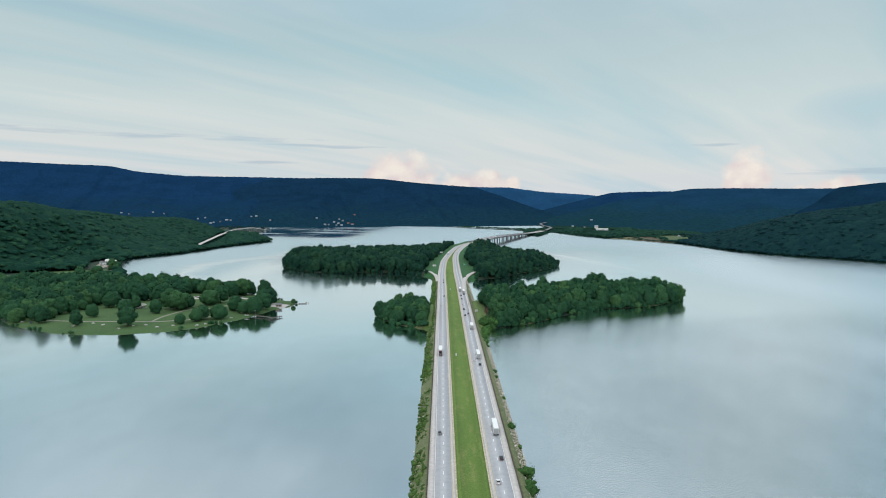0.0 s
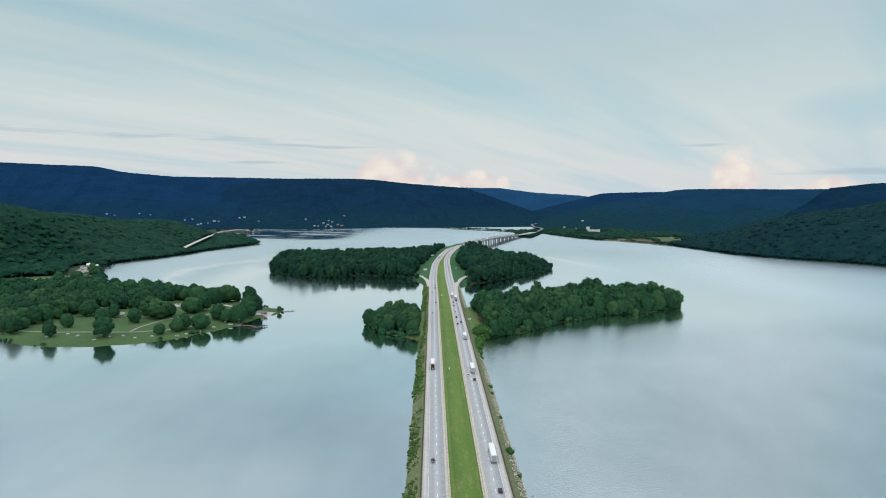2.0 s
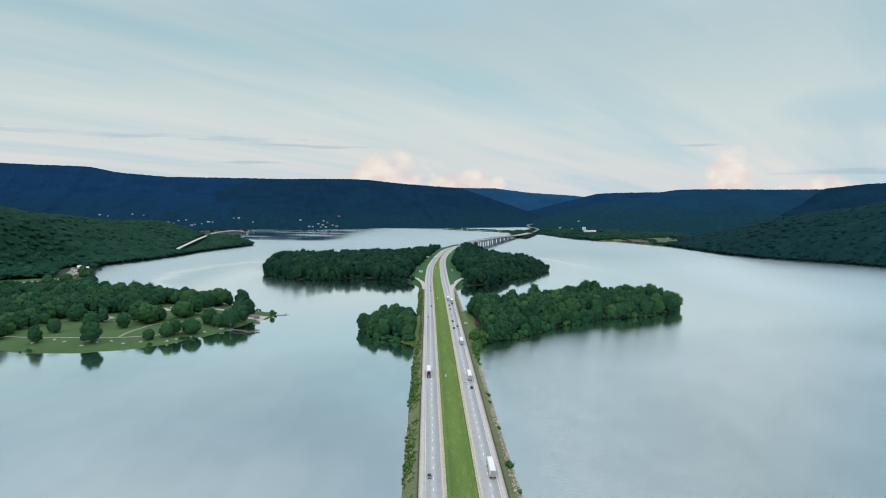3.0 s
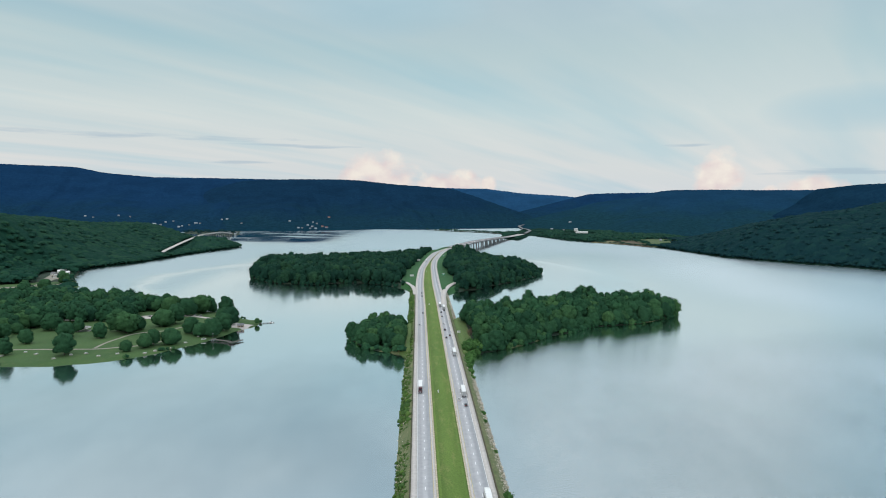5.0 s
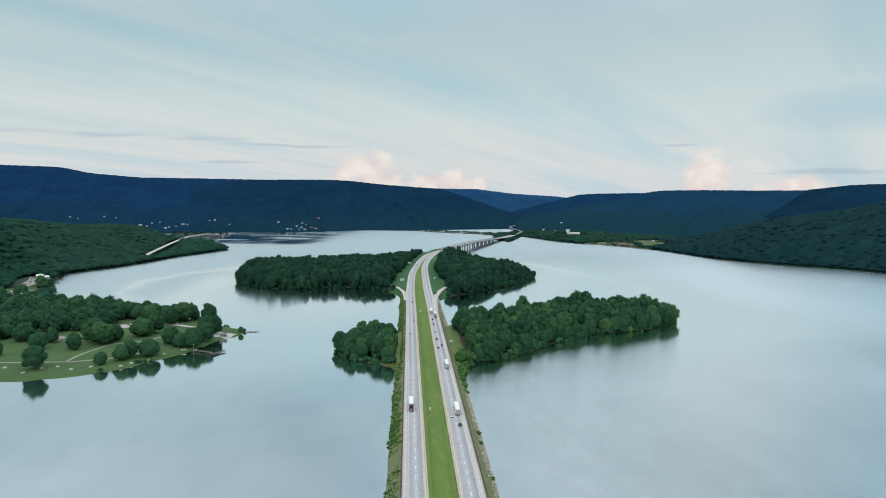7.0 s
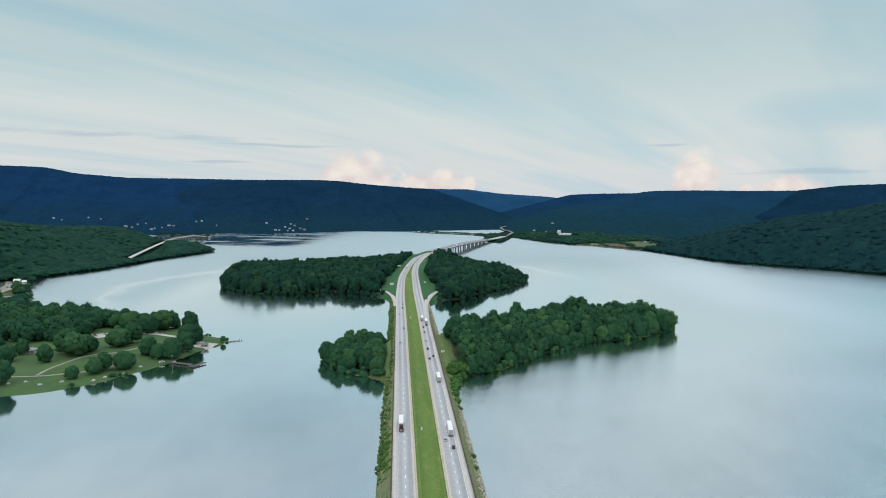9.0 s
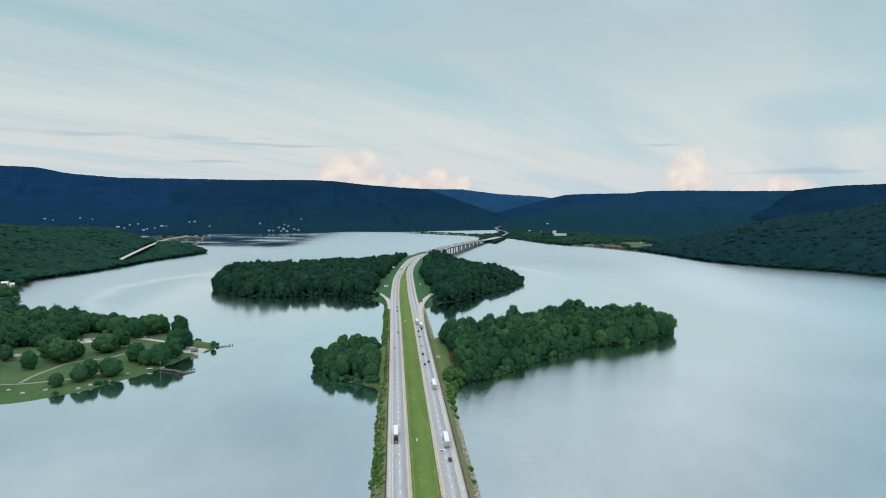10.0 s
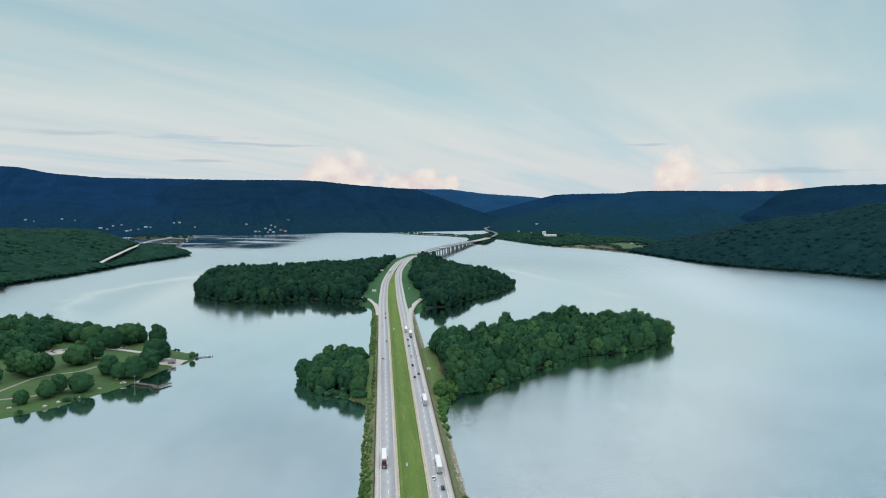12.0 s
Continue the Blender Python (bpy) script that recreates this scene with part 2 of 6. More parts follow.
    # gloss share varies by place, to raise or lower the mirrored brightness
    gloss_share = calc("MULTIPLY_ADD", calc("MULTIPLY", ramp(patches, (0.40, 0.0), (0.62, 1.0)), even), 0.15, 0.27)
    gloss_share = calc("ADD", gloss_share, calc("ADD", calc("MULTIPLY", after(y, 380.0, 360.0), 0.17), calc("MULTIPLY", slick, 0.08)))
    gloss_share = calc("ADD", gloss_share, calc("MULTIPLY", after(x, 20.0, 160.0), calc("MULTIPLY_ADD", after(y, 300.0, 360.0), 0.18, -0.11)))
    gloss_share = calc("ADD", gloss_share, calc("MULTIPLY", after(x, 170.0, 260.0), 0.08))
    fac = calc("MULTIPLY_ADD", node("ShaderNodeFresnel", IOR=2.2).outputs[0], 1.35, gloss_share, clamp=True)
    fac = calc("MULTIPLY", fac, calc("MULTIPLY_ADD", calc("MULTIPLY", calc("MULTIPLY", calc("MAXIMUM", calc("MAXIMUM", after(y, 1300.0, 450.0), calc("MULTIPLY", after(x, 450.0, 350.0), after(y, 750.0, 400.0))), bay), calm), calc("SUBTRACT", 1.0, slick)), -0.16, 1.0))
    both = node("ShaderNodeMixShader", Fac=fac, i1=body.outputs[0], i2=gloss.outputs[0])
    node("ShaderNodeOutputMaterial", Surface=both.outputs[0])
    return m


def make_road():
    m, tree, bsdf, where, (node, calc, mix, ramp, noise_at) = material("worn_pavement", 0.85)
    across = node("ShaderNodeSeparateXYZ", Vector=node("ShaderNodeUVMap").outputs[0]).outputs[0]
    c = mix(ramp(noise_at(where, 0.35, 4.0), (0.3, 0.0), (0.7, 1.0)), (0.37, 0.372, 0.39), (0.45, 0.447, 0.462))
    # darker middle of each lane, where oil drips, and paler wheel paths
    wave = calc("ABSOLUTE", calc("SINE", calc("MULTIPLY", across, math.pi / 3.66)))
    long_noise = noise_at(where, 0.06, 3.0, 0.6, (6.0, 0.25, 1.0))
    worn = calc("MULTIPLY", ramp(wave, (0.55, 0.0), (1.0, 1.0)), ramp(long_noise, (0.3, 0.3), (0.65, 0.9)))
    c = mix(calc("MULTIPLY", worn, 0.32), c, (0.20, 0.205, 0.225))
    tree.links.new(c, bsdf.inputs["Base Color"])
    return m


def make_rock():
    m, tree, bsdf, where, (node, calc, mix, ramp, noise_at) = material("riprap_stone", 0.9)
    island = node("ShaderNodeNewGeometry").outputs["Random Per Island"]
    c = mix(island, (0.38, 0.33, 0.26), (0.74, 0.66, 0.55))
    tree.links.new(mix(ramp(noise_at(where, 2.0, 3.0), (0.4, 0.5), (0.6, 0.0)), c, (0.12, 0.11, 0.09)), bsdf.inputs["Base Color"])
    return m


WATER, ROAD, ROCK = make_water(), make_road(), make_rock()
SHOULDER = plain("shoulder_pavement", (0.53, 0.49, 0.465), 0.9, spread=0.08, scale=0.6)
KERB_EDGE = plain("tan_road_edge", (0.54, 0.47, 0.35), 0.95, spread=0.2, scale=0.8)
MEDIAN = grassy("mown_median_grass", (0.088, 0.160, 0.026), (0.148, 0.228, 0.043), (0.26, 0.26, 0.09), 0.03, (1.0, 0.22, 1.0))
ROADSIDE = grassy("roadside_grass", (0.020, 0.094, 0.026), (0.030, 0.120, 0.034), (0.056, 0.128, 0.042), 0.04)
LAWN = grassy("park_lawn", (0.044, 0.102, 0.030), (0.068, 0.136, 0.038), (0.112, 0.142, 0.055), 0.03)
VERGE = grassy("olive_verge_grass", (0.075, 0.135, 0.036), (0.120, 0.185, 0.050), (0.21, 0.20, 0.085), 0.06)
BANK = grassy("rough_bank_grass", (0.085, 0.125, 0.045), (0.17, 0.175, 0.085), (0.40, 0.34, 0.23), 0.09)
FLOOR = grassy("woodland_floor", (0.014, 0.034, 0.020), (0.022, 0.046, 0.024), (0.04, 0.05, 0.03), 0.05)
FIELD = grassy("hay_field", (0.05, 0.09, 0.03), (0.085, 0.125, 0.045), (0.20, 0.16, 0.09), 0.012)
FIELD_TAN = grassy("stubble_field", (0.13, 0.13, 0.07), (0.19, 0.18, 0.095), (0.24, 0.21, 0.12), 0.012)
FIELD_BROWN = grassy("ploughed_field", (0.10, 0.085, 0.058), (0.15, 0.115, 0.075), (0.10, 0.12, 0.06), 0.014)
BED = plain("lake_bed", (0.08, 0.075, 0.06), 0.95, scale=0.02)
LEAF = leafy("broadleaf_foliage", (0.018, 0.058, 0.032), (0.033, 0.096, 0.044), (0.060, 0.136, 0.050))
LEAF_WOOD = leafy("wood_foliage", (0.018, 0.062, 0.034), (0.035, 0.104, 0.048), (0.074, 0.160, 0.056), False, 0.075)
LEAF_PARK = leafy("park_wood_foliage", (0.017, 0.058, 0.034), (0.030, 0.090, 0.042), (0.060, 0.132, 0.050), False, 0.06)
LEAF_DEEP = leafy("deep_wood_foliage", (0.010, 0.039, 0.028), (0.0155, 0.053, 0.033), (0.031, 0.080, 0.038), False, 0.06)
LEAF_VALLEY = leafy("valley_foliage", (0.010, 0.044, 0.031), (0.0145, 0.055, 0.034), (0.029, 0.083, 0.041), False, 0.05)
LEAF_HILL = leafy("hill_foliage", (0.0112, 0.043, 0.033), (0.0152, 0.053, 0.035), (0.027, 0.075, 0.040), False, 0.085)
# bluer leaves for the far banks: distance haze mixed into the colour
LEAF_SLOPE = leafy("hazed_slope_foliage", (0.0058, 0.028, 0.034), (0.0074, 0.033, 0.037), (0.0125, 0.046, 0.042), False, 0.07)
LEAF_BUSH = leafy("bright_bush_foliage", (0.040, 0.095, 0.030), (0.066, 0.150, 0.044), (0.10, 0.20, 0.055))
LEAF_SHRUB = leafy("shrub_foliage", (0.048, 0.100, 0.032), (0.080, 0.150, 0.042), (0.12, 0.19, 0.05), False, 0.2)
DRY_LEAF = leafy("dry_foliage", (0.09, 0.055, 0.04), (0.16, 0.10, 0.075), (0.2, 0.13, 0.09))
BARK = plain("bark", (0.09, 0.075, 0.06), 0.95)
HILL_GREEN = wooded("dark_green_hillside", (0.013, 0.036, 0.030), (0.022, 0.056, 0.040), 0.1)
# the blue haze of distance is put into these five mountainside colours
HILL_MID = wooded("hazed_blue_green_mountainside", (0.0062, 0.026, 0.058), (0.0088, 0.036, 0.074), 0.06, (0.0092, 0.036, 0.058), (10.0, 120.0))
HILL_BLUE = wooded("hazed_blue_mountainside", (0.0070, 0.031, 0.079), (0.0097, 0.041, 0.096), 0.06, (0.0088, 0.036, 0.068), (10.0, 150.0))
HILL_EAST = wooded("hazed_blue_green_plateau_side", (0.0085, 0.037, 0.078), (0.0115, 0.047, 0.093), 0.06, (0.0105, 0.041, 0.057), (20.0, 150.0))
HILL_BLUFF = wooded("hazed_dark_blue_bluff", (0.006, 0.027, 0.055), (0.009, 0.036, 0.068))
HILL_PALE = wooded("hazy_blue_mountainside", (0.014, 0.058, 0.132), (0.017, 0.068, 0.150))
WHITE = plain("white_paint", (0.80, 0.80, 0.79), 0.5, spread=0.05)
YELLOW = plain("yellow_line_paint", (0.66, 0.56, 0.31), 0.7, spread=0.1)
CONCRETE = plain("weathered_concrete", (0.40, 0.39, 0.37), 0.85)
BROWN_STEEL = plain("brown_steel", (0.13, 0.095, 0.075), 0.8)
STEEL = plain("galvanised_steel", (0.42, 0.43, 0.44), 0.45, 0.7)
TYRE = plain("tyre_rubber", (0.02, 0.02, 0.02), 0.85)
GLASS = plain("dark_car_glass", (0.015, 0.02, 0.025), 0.08, spread=0.02)
# dark copy of CONCRETE; shade under the bridge decks is put into its colour
DARK_CONCRETE = plain("weathered_concrete", (0.17, 0.175, 0.18), 0.9, scale=0.4)
PALE = plain("pale_house_paint", (0.33, 0.37, 0.41), 0.7, spread=0.1)
TIMBER = plain("grey_timber", (0.12, 0.115, 0.105), 0.9, scale=1.5)
ROOF_GREY = plain("grey_shingle", (0.20, 0.20, 0.21), 0.9)
ROOF_RED = plain("rust_red_roof", (0.24, 0.10, 0.08), 0.8)
SIGN_GREEN = plain("green_sign_face", (0.01, 0.22, 0.12), 0.45, spread=0.04)
GRAVEL = plain("pale_gravel", (0.31, 0.285, 0.235), 0.95, scale=0.5)
TAN = plain("tan_brick", (0.36, 0.27, 0.19), 0.85)
TAIL = plain("red_lamp_glass", (0.4, 0.02, 0.02), 0.3)


# ---------------------------------------------------------------- mesh helpers
class Shape:
    """Collects corners and faces of one mesh."""

    def __init__(self):
        self.v, self.f = [], []

    def add(self, verts, faces):
        n = len(self.v)
        self.v += [tuple(p) for p in verts]
        self.f += [tuple(i + n for i in q) for q in faces]
        return self

    def box(self, x0, x1, y0, y1, z0, z1, top=(0, 0, 0, 0)):
        """A box, its top drawn in by top = (x0, x1, y0, y1)."""
        a, b, c, d = top
        return self.add([(x0, y0, z0), (x1, y0, z0), (x1, y1, z0), (x0, y1, z0), (x0 + a, y0 + c, z1), (x1 - b, y0 + c, z1), (x1 - b, y1 - d, z1), (x0 + a, y1 - d, z1)],
                        [(0, 3, 2, 1), (4, 5, 6, 7), (0, 1, 5, 4), (1, 2, 6, 5), (2, 3, 7, 6), (3, 0, 4, 7)])

    def block(self, x0, x1, y0, y1, z0, z1, r=0.1, top=(0, 0, 0, 0)):
        """A box with bevelled upper edges and upright edges."""
        def ring(i, z, t):
            u0, u1, w0, w1 = x0 + t[0], x1 - t[1], y0 + t[2], y1 - t[3]
            return [(u0 + i + r, w0 + i, z), (u1 - i - r, w0 + i, z), (u1 - i, w0 + i + r, z), (u1 - i, w1 - i - r, z), (u1 - i - r, w1 - i, z), (u0 + i + r, w1 - i, z), (u0 + i, w1 - i - r, z), (u0 + i, w0 + i + r, z)]
        k = (z1 - r - z0) / max(z1 - z0, 1e-6)
        part_top = tuple(v * k for v in top)
        rings = ring(0, z0, (0, 0, 0, 0)) + ring(0, z1 - r, part_top) + ring(r * 0.8, z1, top)
        faces = [tuple(reversed(range(8))), tuple(range(16, 24))]
        for b in (0, 8):
            faces += [(b + i, b + (i + 1) % 8, b + 8 + (i + 1) % 8, b + 8 + i) for i in range(8)]
        return self.add(rings, faces)

    def tube(self, p, q, r0, r1=None, n=8):
        p, q = Vector(p), Vector(q)
        r1 = r0 if r1 is None else r1
        way = (q - p).normalized()
        side = way.orthogonal().normalized()
        other = way.cross(side)
        ring = [side * math.cos(2 * math.pi * i / n) + other * math.sin(2 * math.pi * i / n) for i in range(n)]
        return self.add([p + d * r0 for d in ring] + [q + d * r1 for d in ring],
                        [(i, (i + 1) % n, n + (i + 1) % n, n + i) for i in range(n)] + [tuple(reversed(range(n))), tuple(range(n, 2 * n))])

    def mesh(self, name, mat, smooth=False):
        me = bpy.data.meshes.new(name)
        me.from_pydata(self.v, [], self.f)
        me.materials.append(mat)
        if smooth:
            me.polygons.foreach_set("use_smooth", [True] * len(me.polygons))
        me.update()
        return me


def part(name, shape, mat, parent=None, label="", smooth=False, at=None):
    ob = new(name, shape.mesh(name, mat, smooth) if isinstance(shape, Shape) else shape)
    if parent:
        ob.parent = parent
    if at is not None:
        ob.matrix_local = at
    return tagged(ob, label)


def thing(name, label, category, at=None, group="", kind=""):
    ob = new(name)
    if at is not None:
        ob.matrix_world = at
    return tagged(ob, label, category, group, kind)


def mesh_from(name, verts, faces, mat, smooth=False, uv=None, normals=None, tone=None):
    """A mesh from number arrays; all faces have the same number of corners."""
    verts, faces = np.asarray(verts, np.float32), np.asarray(faces, np.int32)
    me = bpy.data.meshes.new(name)
    k = faces.shape[1]
    me.vertices.add(len(verts))
    me.vertices.foreach_set("co", verts.ravel())
    me.loops.add(faces.size)
    me.loops.foreach_set("vertex_index", faces.ravel())
    me.polygons.add(len(faces))
    me.polygons.foreach_set("loop_start", np.arange(0, faces.size, k, dtype=np.int32))
    if smooth:
        me.polygons.foreach_set("use_smooth", np.ones(len(faces), bool))
    if uv is not None:
        layer = me.uv_layers.new(name="UVMap")
        layer.data.foreach_set("uv", np.asarray(uv, np.float32)[faces.ravel()].ravel())
    me.materials.append(mat)
    me.update(calc_edges=True)
    me.validate()
    if tone is not None:
        me.attributes.new("tone", "FLOAT", "POINT").data.foreach_set("value", np.asarray(tone, np.float32))
    if normals is not None:
        me.polygons.foreach_set("use_smooth", np.ones(len(me.polygons), bool))
        me.normals_split_custom_set_from_vertices(np.asarray(normals, np.float32).tolist())
    return me


def hashed(i, j, seed):
    h = np.sin(i * 127.1 + j * 311.7 + seed * 74.7) * 43758.5453
    return h - np.floor(h)


def bumps(x, y, size, seed=0, octaves=3):
    """Smooth random hills of about +-1, size metres wide."""
    total, gain, norm = 0.0, 1.0, 0.0
    for k in range(octaves):
        u, v = np.asarray(x) / size, np.asarray(y) / size
        i, j = np.floor(u), np.floor(v)
        a, b = u - i, v - j
        a, b = a * a * (3 - 2 * a), b * b * (3 - 2 * b)
        n = (hashed(i, j, seed + k) * (1 - a) + hashed(i + 1, j, seed + k) * a) * (1 - b) + (hashed(i, j + 1, seed + k) * (1 - a) + hashed(i + 1, j + 1, seed + k) * a) * b
        total, norm = total + gain * (2 * n - 1), norm + gain
        gain, size = gain * 0.5, size * 0.5
    return total / norm


def inside(poly, x, y):
    """Metres inside (plus) or outside (minus) a polygon, for arrays."""
    x, y = np.asarray(x, float), np.asarray(y, float)
    best, odd = np.full(x.shape, 1e9), np.zeros(x.shape, bool)
    for (ax, ay), (bx, by) in zip(poly, poly[1:] + poly[:1]):
        dx, dy = bx - ax, by - ay
        t = np.clip(((x - ax) * dx + (y - ay) * dy) / (dx * dx + dy * dy), 0, 1)
        best = np.minimum(best, np.hypot(x - ax - t * dx, y - ay - t * dy))
        cross = (ay > y) != (by > y)
        odd ^= cross & (x < (bx - ax) * (y - ay) / (by - ay if by != ay else 1e-9) + ax)
    return np.where(odd, best, -best)


def land(name, poly, height, cell, mat, label, wobble=4.0, other=None, where=None, inset=0.0):
    """A sheet of land whose shore is the polygon; it dips under the water all round. Returns its height and its distance to the shore."""
    def shore(x, y):
        return inside(poly, x, y) - inset + wobble * bumps(x, y, 22, 5)

    def top(x, y):
        d = shore(x, y)
        return np.where(d < 0, np.maximum(d * 0.4, -3.5), np.minimum(d * 0.35, 0.7) + height(x, y, np.maximum(d, 0)))

    px, py = [p[0] for p in poly], [p[1] for p in poly]
    gx, gy = np.arange(min(px) - 14, max(px) + 14 + cell, cell), np.arange(min(py) - 14, max(py) + 14 + cell, cell)
    X, Y = np.meshgrid(gx, gy)
    Z, D = top(X, Y), shore(X, Y)
    n, m = X.shape
    idx = np.arange(n * m).reshape(n, m)
    keep = (np.maximum.reduce([D[:-1, :-1], D[1:, :-1], D[:-1, 1:], D[1:, 1:]]) > -11).ravel()
    F = np.stack([idx[:-1, :-1], idx[:-1, 1:], idx[1:, 1:], idx[1:, :-1]], -1).reshape(-1, 4)[keep]
    used, F = np.unique(F, return_inverse=True)
    V = np.stack([X.ravel(), Y.ravel(), Z.ravel()], -1)[used]
    F = F.reshape(-1, 4)
    me = mesh_from(name, V, F, mat, True)
    if other:
        for extra in other:
            me.materials.append(extra)
        mid = V[F].mean(1)
        me.polygons.foreach_set("material_index", where(mid[:, 0], mid[:, 1]).astype(np.int32))
    tagged(new(name, me), label, "land", kind="structure")
    return top, shore


# ---------------------------------------------------------------- the highway's line
PATH_Y = [-400, 900, 1114, 1306, 1373, 1483, 1593, 1696, 1770, 1860, 1945, 2140, 2345, 2450, 2600, 2800]
PATH_X = [15.4, 12.4, 11.0, 13.0, 15.5, 22.0, 34.0, 50.0, 78.0, 120.0, 152.0, 212.0, 278.0, 320.0, 376.0, 438.0]
HALF_Y, HALF_G = [0, 1000, 1150, 1306, 1373, 1483, 1700, 2800], [7.7, 7.5, 7.0, 6.0, 4.0, 1.8, 1.2, 1.2]
DECK_Y, DECK_Z = [0, 1000, 1300, 1450, 1600, 1750, 1870, 1950, 2140, 2345, 2450, 2800], [6.0, 6.0, 6.8, 8.0, 10.5, 15.0, 19.5, 20.3, 15.6, 10.0, 8.0, 9.0]


def smooth_at(y, ys, xs, span=45.0):
    y = np.asarray(y, float)
    return sum(w * np.interp(y + k * span, ys, xs) for k, w in ((-1, 0.2), (-0.5, 0.2), (0, 0.2), (0.5, 0.2), (1, 0.2)))


def line(y):
    return smooth_at(y, PATH_Y, PATH_X)


def half_gap(y):
    return smooth_at(y, HALF_Y, HALF_G)


def deck(y):
    return smooth_at(y, DECK_Y, DECK_Z, 60)


def across(y, off):
    """World x, y at off metres to the right of the highway's line."""
    y = np.asarray(y, float)
    slope = (line(y + 2) - line(y - 2)) / 4
    k = 1 / np.sqrt(1 + slope * slope)
    return line(y) + off * k, y - off * slope * k


def ribbon(name, ys, lo, hi, dz, mat, parent=None, label="", thick=0.25, cols=2):
    """A strip along the highway between two offsets (functions of y), with thickness."""
    ys = np.asarray(ys, float)
    V, UV = [], []
    for k in range(cols):
        f = k / (cols - 1)
        o = lo(ys) * (1 - f) + hi(ys) * f
        x, y = across(ys, o)
        V.append(np.stack([x, y, deck(ys) + dz], -1))
        UV.append(np.stack([(hi(ys) - lo(ys)) * f, ys], -1))
    for k, o in ((0, hi(ys)), (1, lo(ys))):
        x, y = across(ys, o)
        V.append(np.stack([x, y, deck(ys) + dz - thick], -1))
        UV.append(np.zeros((len(ys), 2)))
    n, m = len(ys), len(V)
    idx = np.arange(n * m).reshape(m, n)
    F = [np.stack([idx[a, :-1], idx[b, :-1], idx[b, 1:], idx[a, 1:]], -1) for a, b in zip(range(m), list(range(1, m)) + [0])]
    me = mesh_from(name, np.concatenate(V), np.concatenate(F), mat, False, np.concatenate(UV))
    ob = new(name, me)
    if parent:
        ob.parent = parent
    return tagged(ob, label)


# ---------------------------------------------------------------- water and ground
def sheet(name, z, mat, label, category):
    n = 60
    X, Y = np.meshgrid(np.linspace(-9000, 9000, n + 1), np.linspace(-6000, 12000, n + 1))
    idx = np.arange((n + 1) ** 2).reshape(n + 1, n + 1)
    F = np.stack([idx[:-1, :-1], idx[:-1, 1:], idx[1:, 1:], idx[1:, :-1]], -1).reshape(-1, 4)
    V = np.stack([X.ravel(), Y.ravel(), np.full(X.size, z)], -1)
    return tagged(new(name, mesh_from(name, V, F, mat)), label, category, kind="structure")


sheet("water", 0.0, WATER, "calm grey-blue lake water mirroring the evening sky", "water")
sheet("ground", -6.0, BED, "muddy lake bed under the water", "ground")

# causeway: grassed embankment under both carriageways
ys = np.arange(-300, 1120, 10.0)
prof = [(-33, -4.0), (-27.5, -0.6), (-25.5, 0.9), (-22.0, 4.4), (-20.2, 5.75), (-8, 5.75), (0, 5.2), (8, 5.75), (20.2, 5.75), (22.4, 4.6), (25.2, 1.2), (27.2, -0.6), (33, -4.0)]


def causeway():
    V = []
    for k, (o, z) in enumerate(prof):
        j = 0.6 if abs(o) > 21 else 0.0
        x, y = across(ys, o + j * bumps(ys * 1.0, ys * 0 + k * 50, 30, 3))
        V.append(np.stack([x, y, z + j * 0.5 * bumps(ys, ys * 0 + k * 40, 14, 9)], -1))
    n, m = len(ys), len(V)
    idx = np.arange(n * m).reshape(m, n)
    F = np.concatenate([np.stack([idx[a, :-1], idx[a + 1, :-1], idx[a + 1, 1:], idx[a, 1:]], -1) for a in range(m - 1)])
    tagged(new("causeway_embankment", mesh_from("causeway_embankment", np.concatenate(V), F, BANK, True)), "grassy earth embankment carrying the highway across the lake", "embankment", kind="structure")


causeway()


def low(x, y, d):
    return np.minimum(d * 0.06, 2.2) + 0.3 * bumps(x, y, 15, 2)


SMALL = [(-73, 730), (-64, 699), (-50, 674), (-35, 665), (-19, 656), (-4, 650), (-4, 790), (-25, 782), (-46, 786), (-62, 768)]
RIGHT = [(30, 632), (40, 642), (45, 650), (53, 661), (73, 673), (98, 695), (114, 715), (131, 738), (161, 759), (196, 792), (227, 800), (263, 821), (291, 846), (306, 863),
         (300, 900), (284, 935), (240, 940), (195, 935), (147, 895), (124, 890), (96, 850), (68, 850), (46, 850), (36, 825), (30, 800)]
CROSSED = [(-297, 1257), (-284, 1217), (-248, 1160), (-220, 1142), (-179, 1132), (-156, 1130), (-129, 1153), (-98, 1157), (-63, 1136), (-38, 1112), (-26, 1104), (-12, 1070), (-8, 1030),
           (36, 1030), (44, 1050), (62, 1075), (90, 1085), (130, 1150), (180, 1215), (208, 1262), (232, 1320), (235, 1390), (215, 1480), (190, 1580), (165, 1680), (140, 1760),
           (100, 1790), (55, 1790), (30, 1720), (-49, 1700), (-143, 1645), (-221, 1545), (-305, 1480), (-322, 1420), (-305, 1330)]


def by_road(x, y, d):
    """Low island ground that rises to the road's shoulder."""
    off = np.abs(x - line(y))
    return np.maximum(low(x, y, d), np.minimum(5.0, 5.0 - (off - 24) * 0.28))


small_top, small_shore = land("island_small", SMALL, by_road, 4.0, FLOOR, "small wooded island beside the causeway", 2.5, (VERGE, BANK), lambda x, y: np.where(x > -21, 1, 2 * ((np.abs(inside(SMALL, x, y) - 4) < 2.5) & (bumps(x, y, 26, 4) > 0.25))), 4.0)
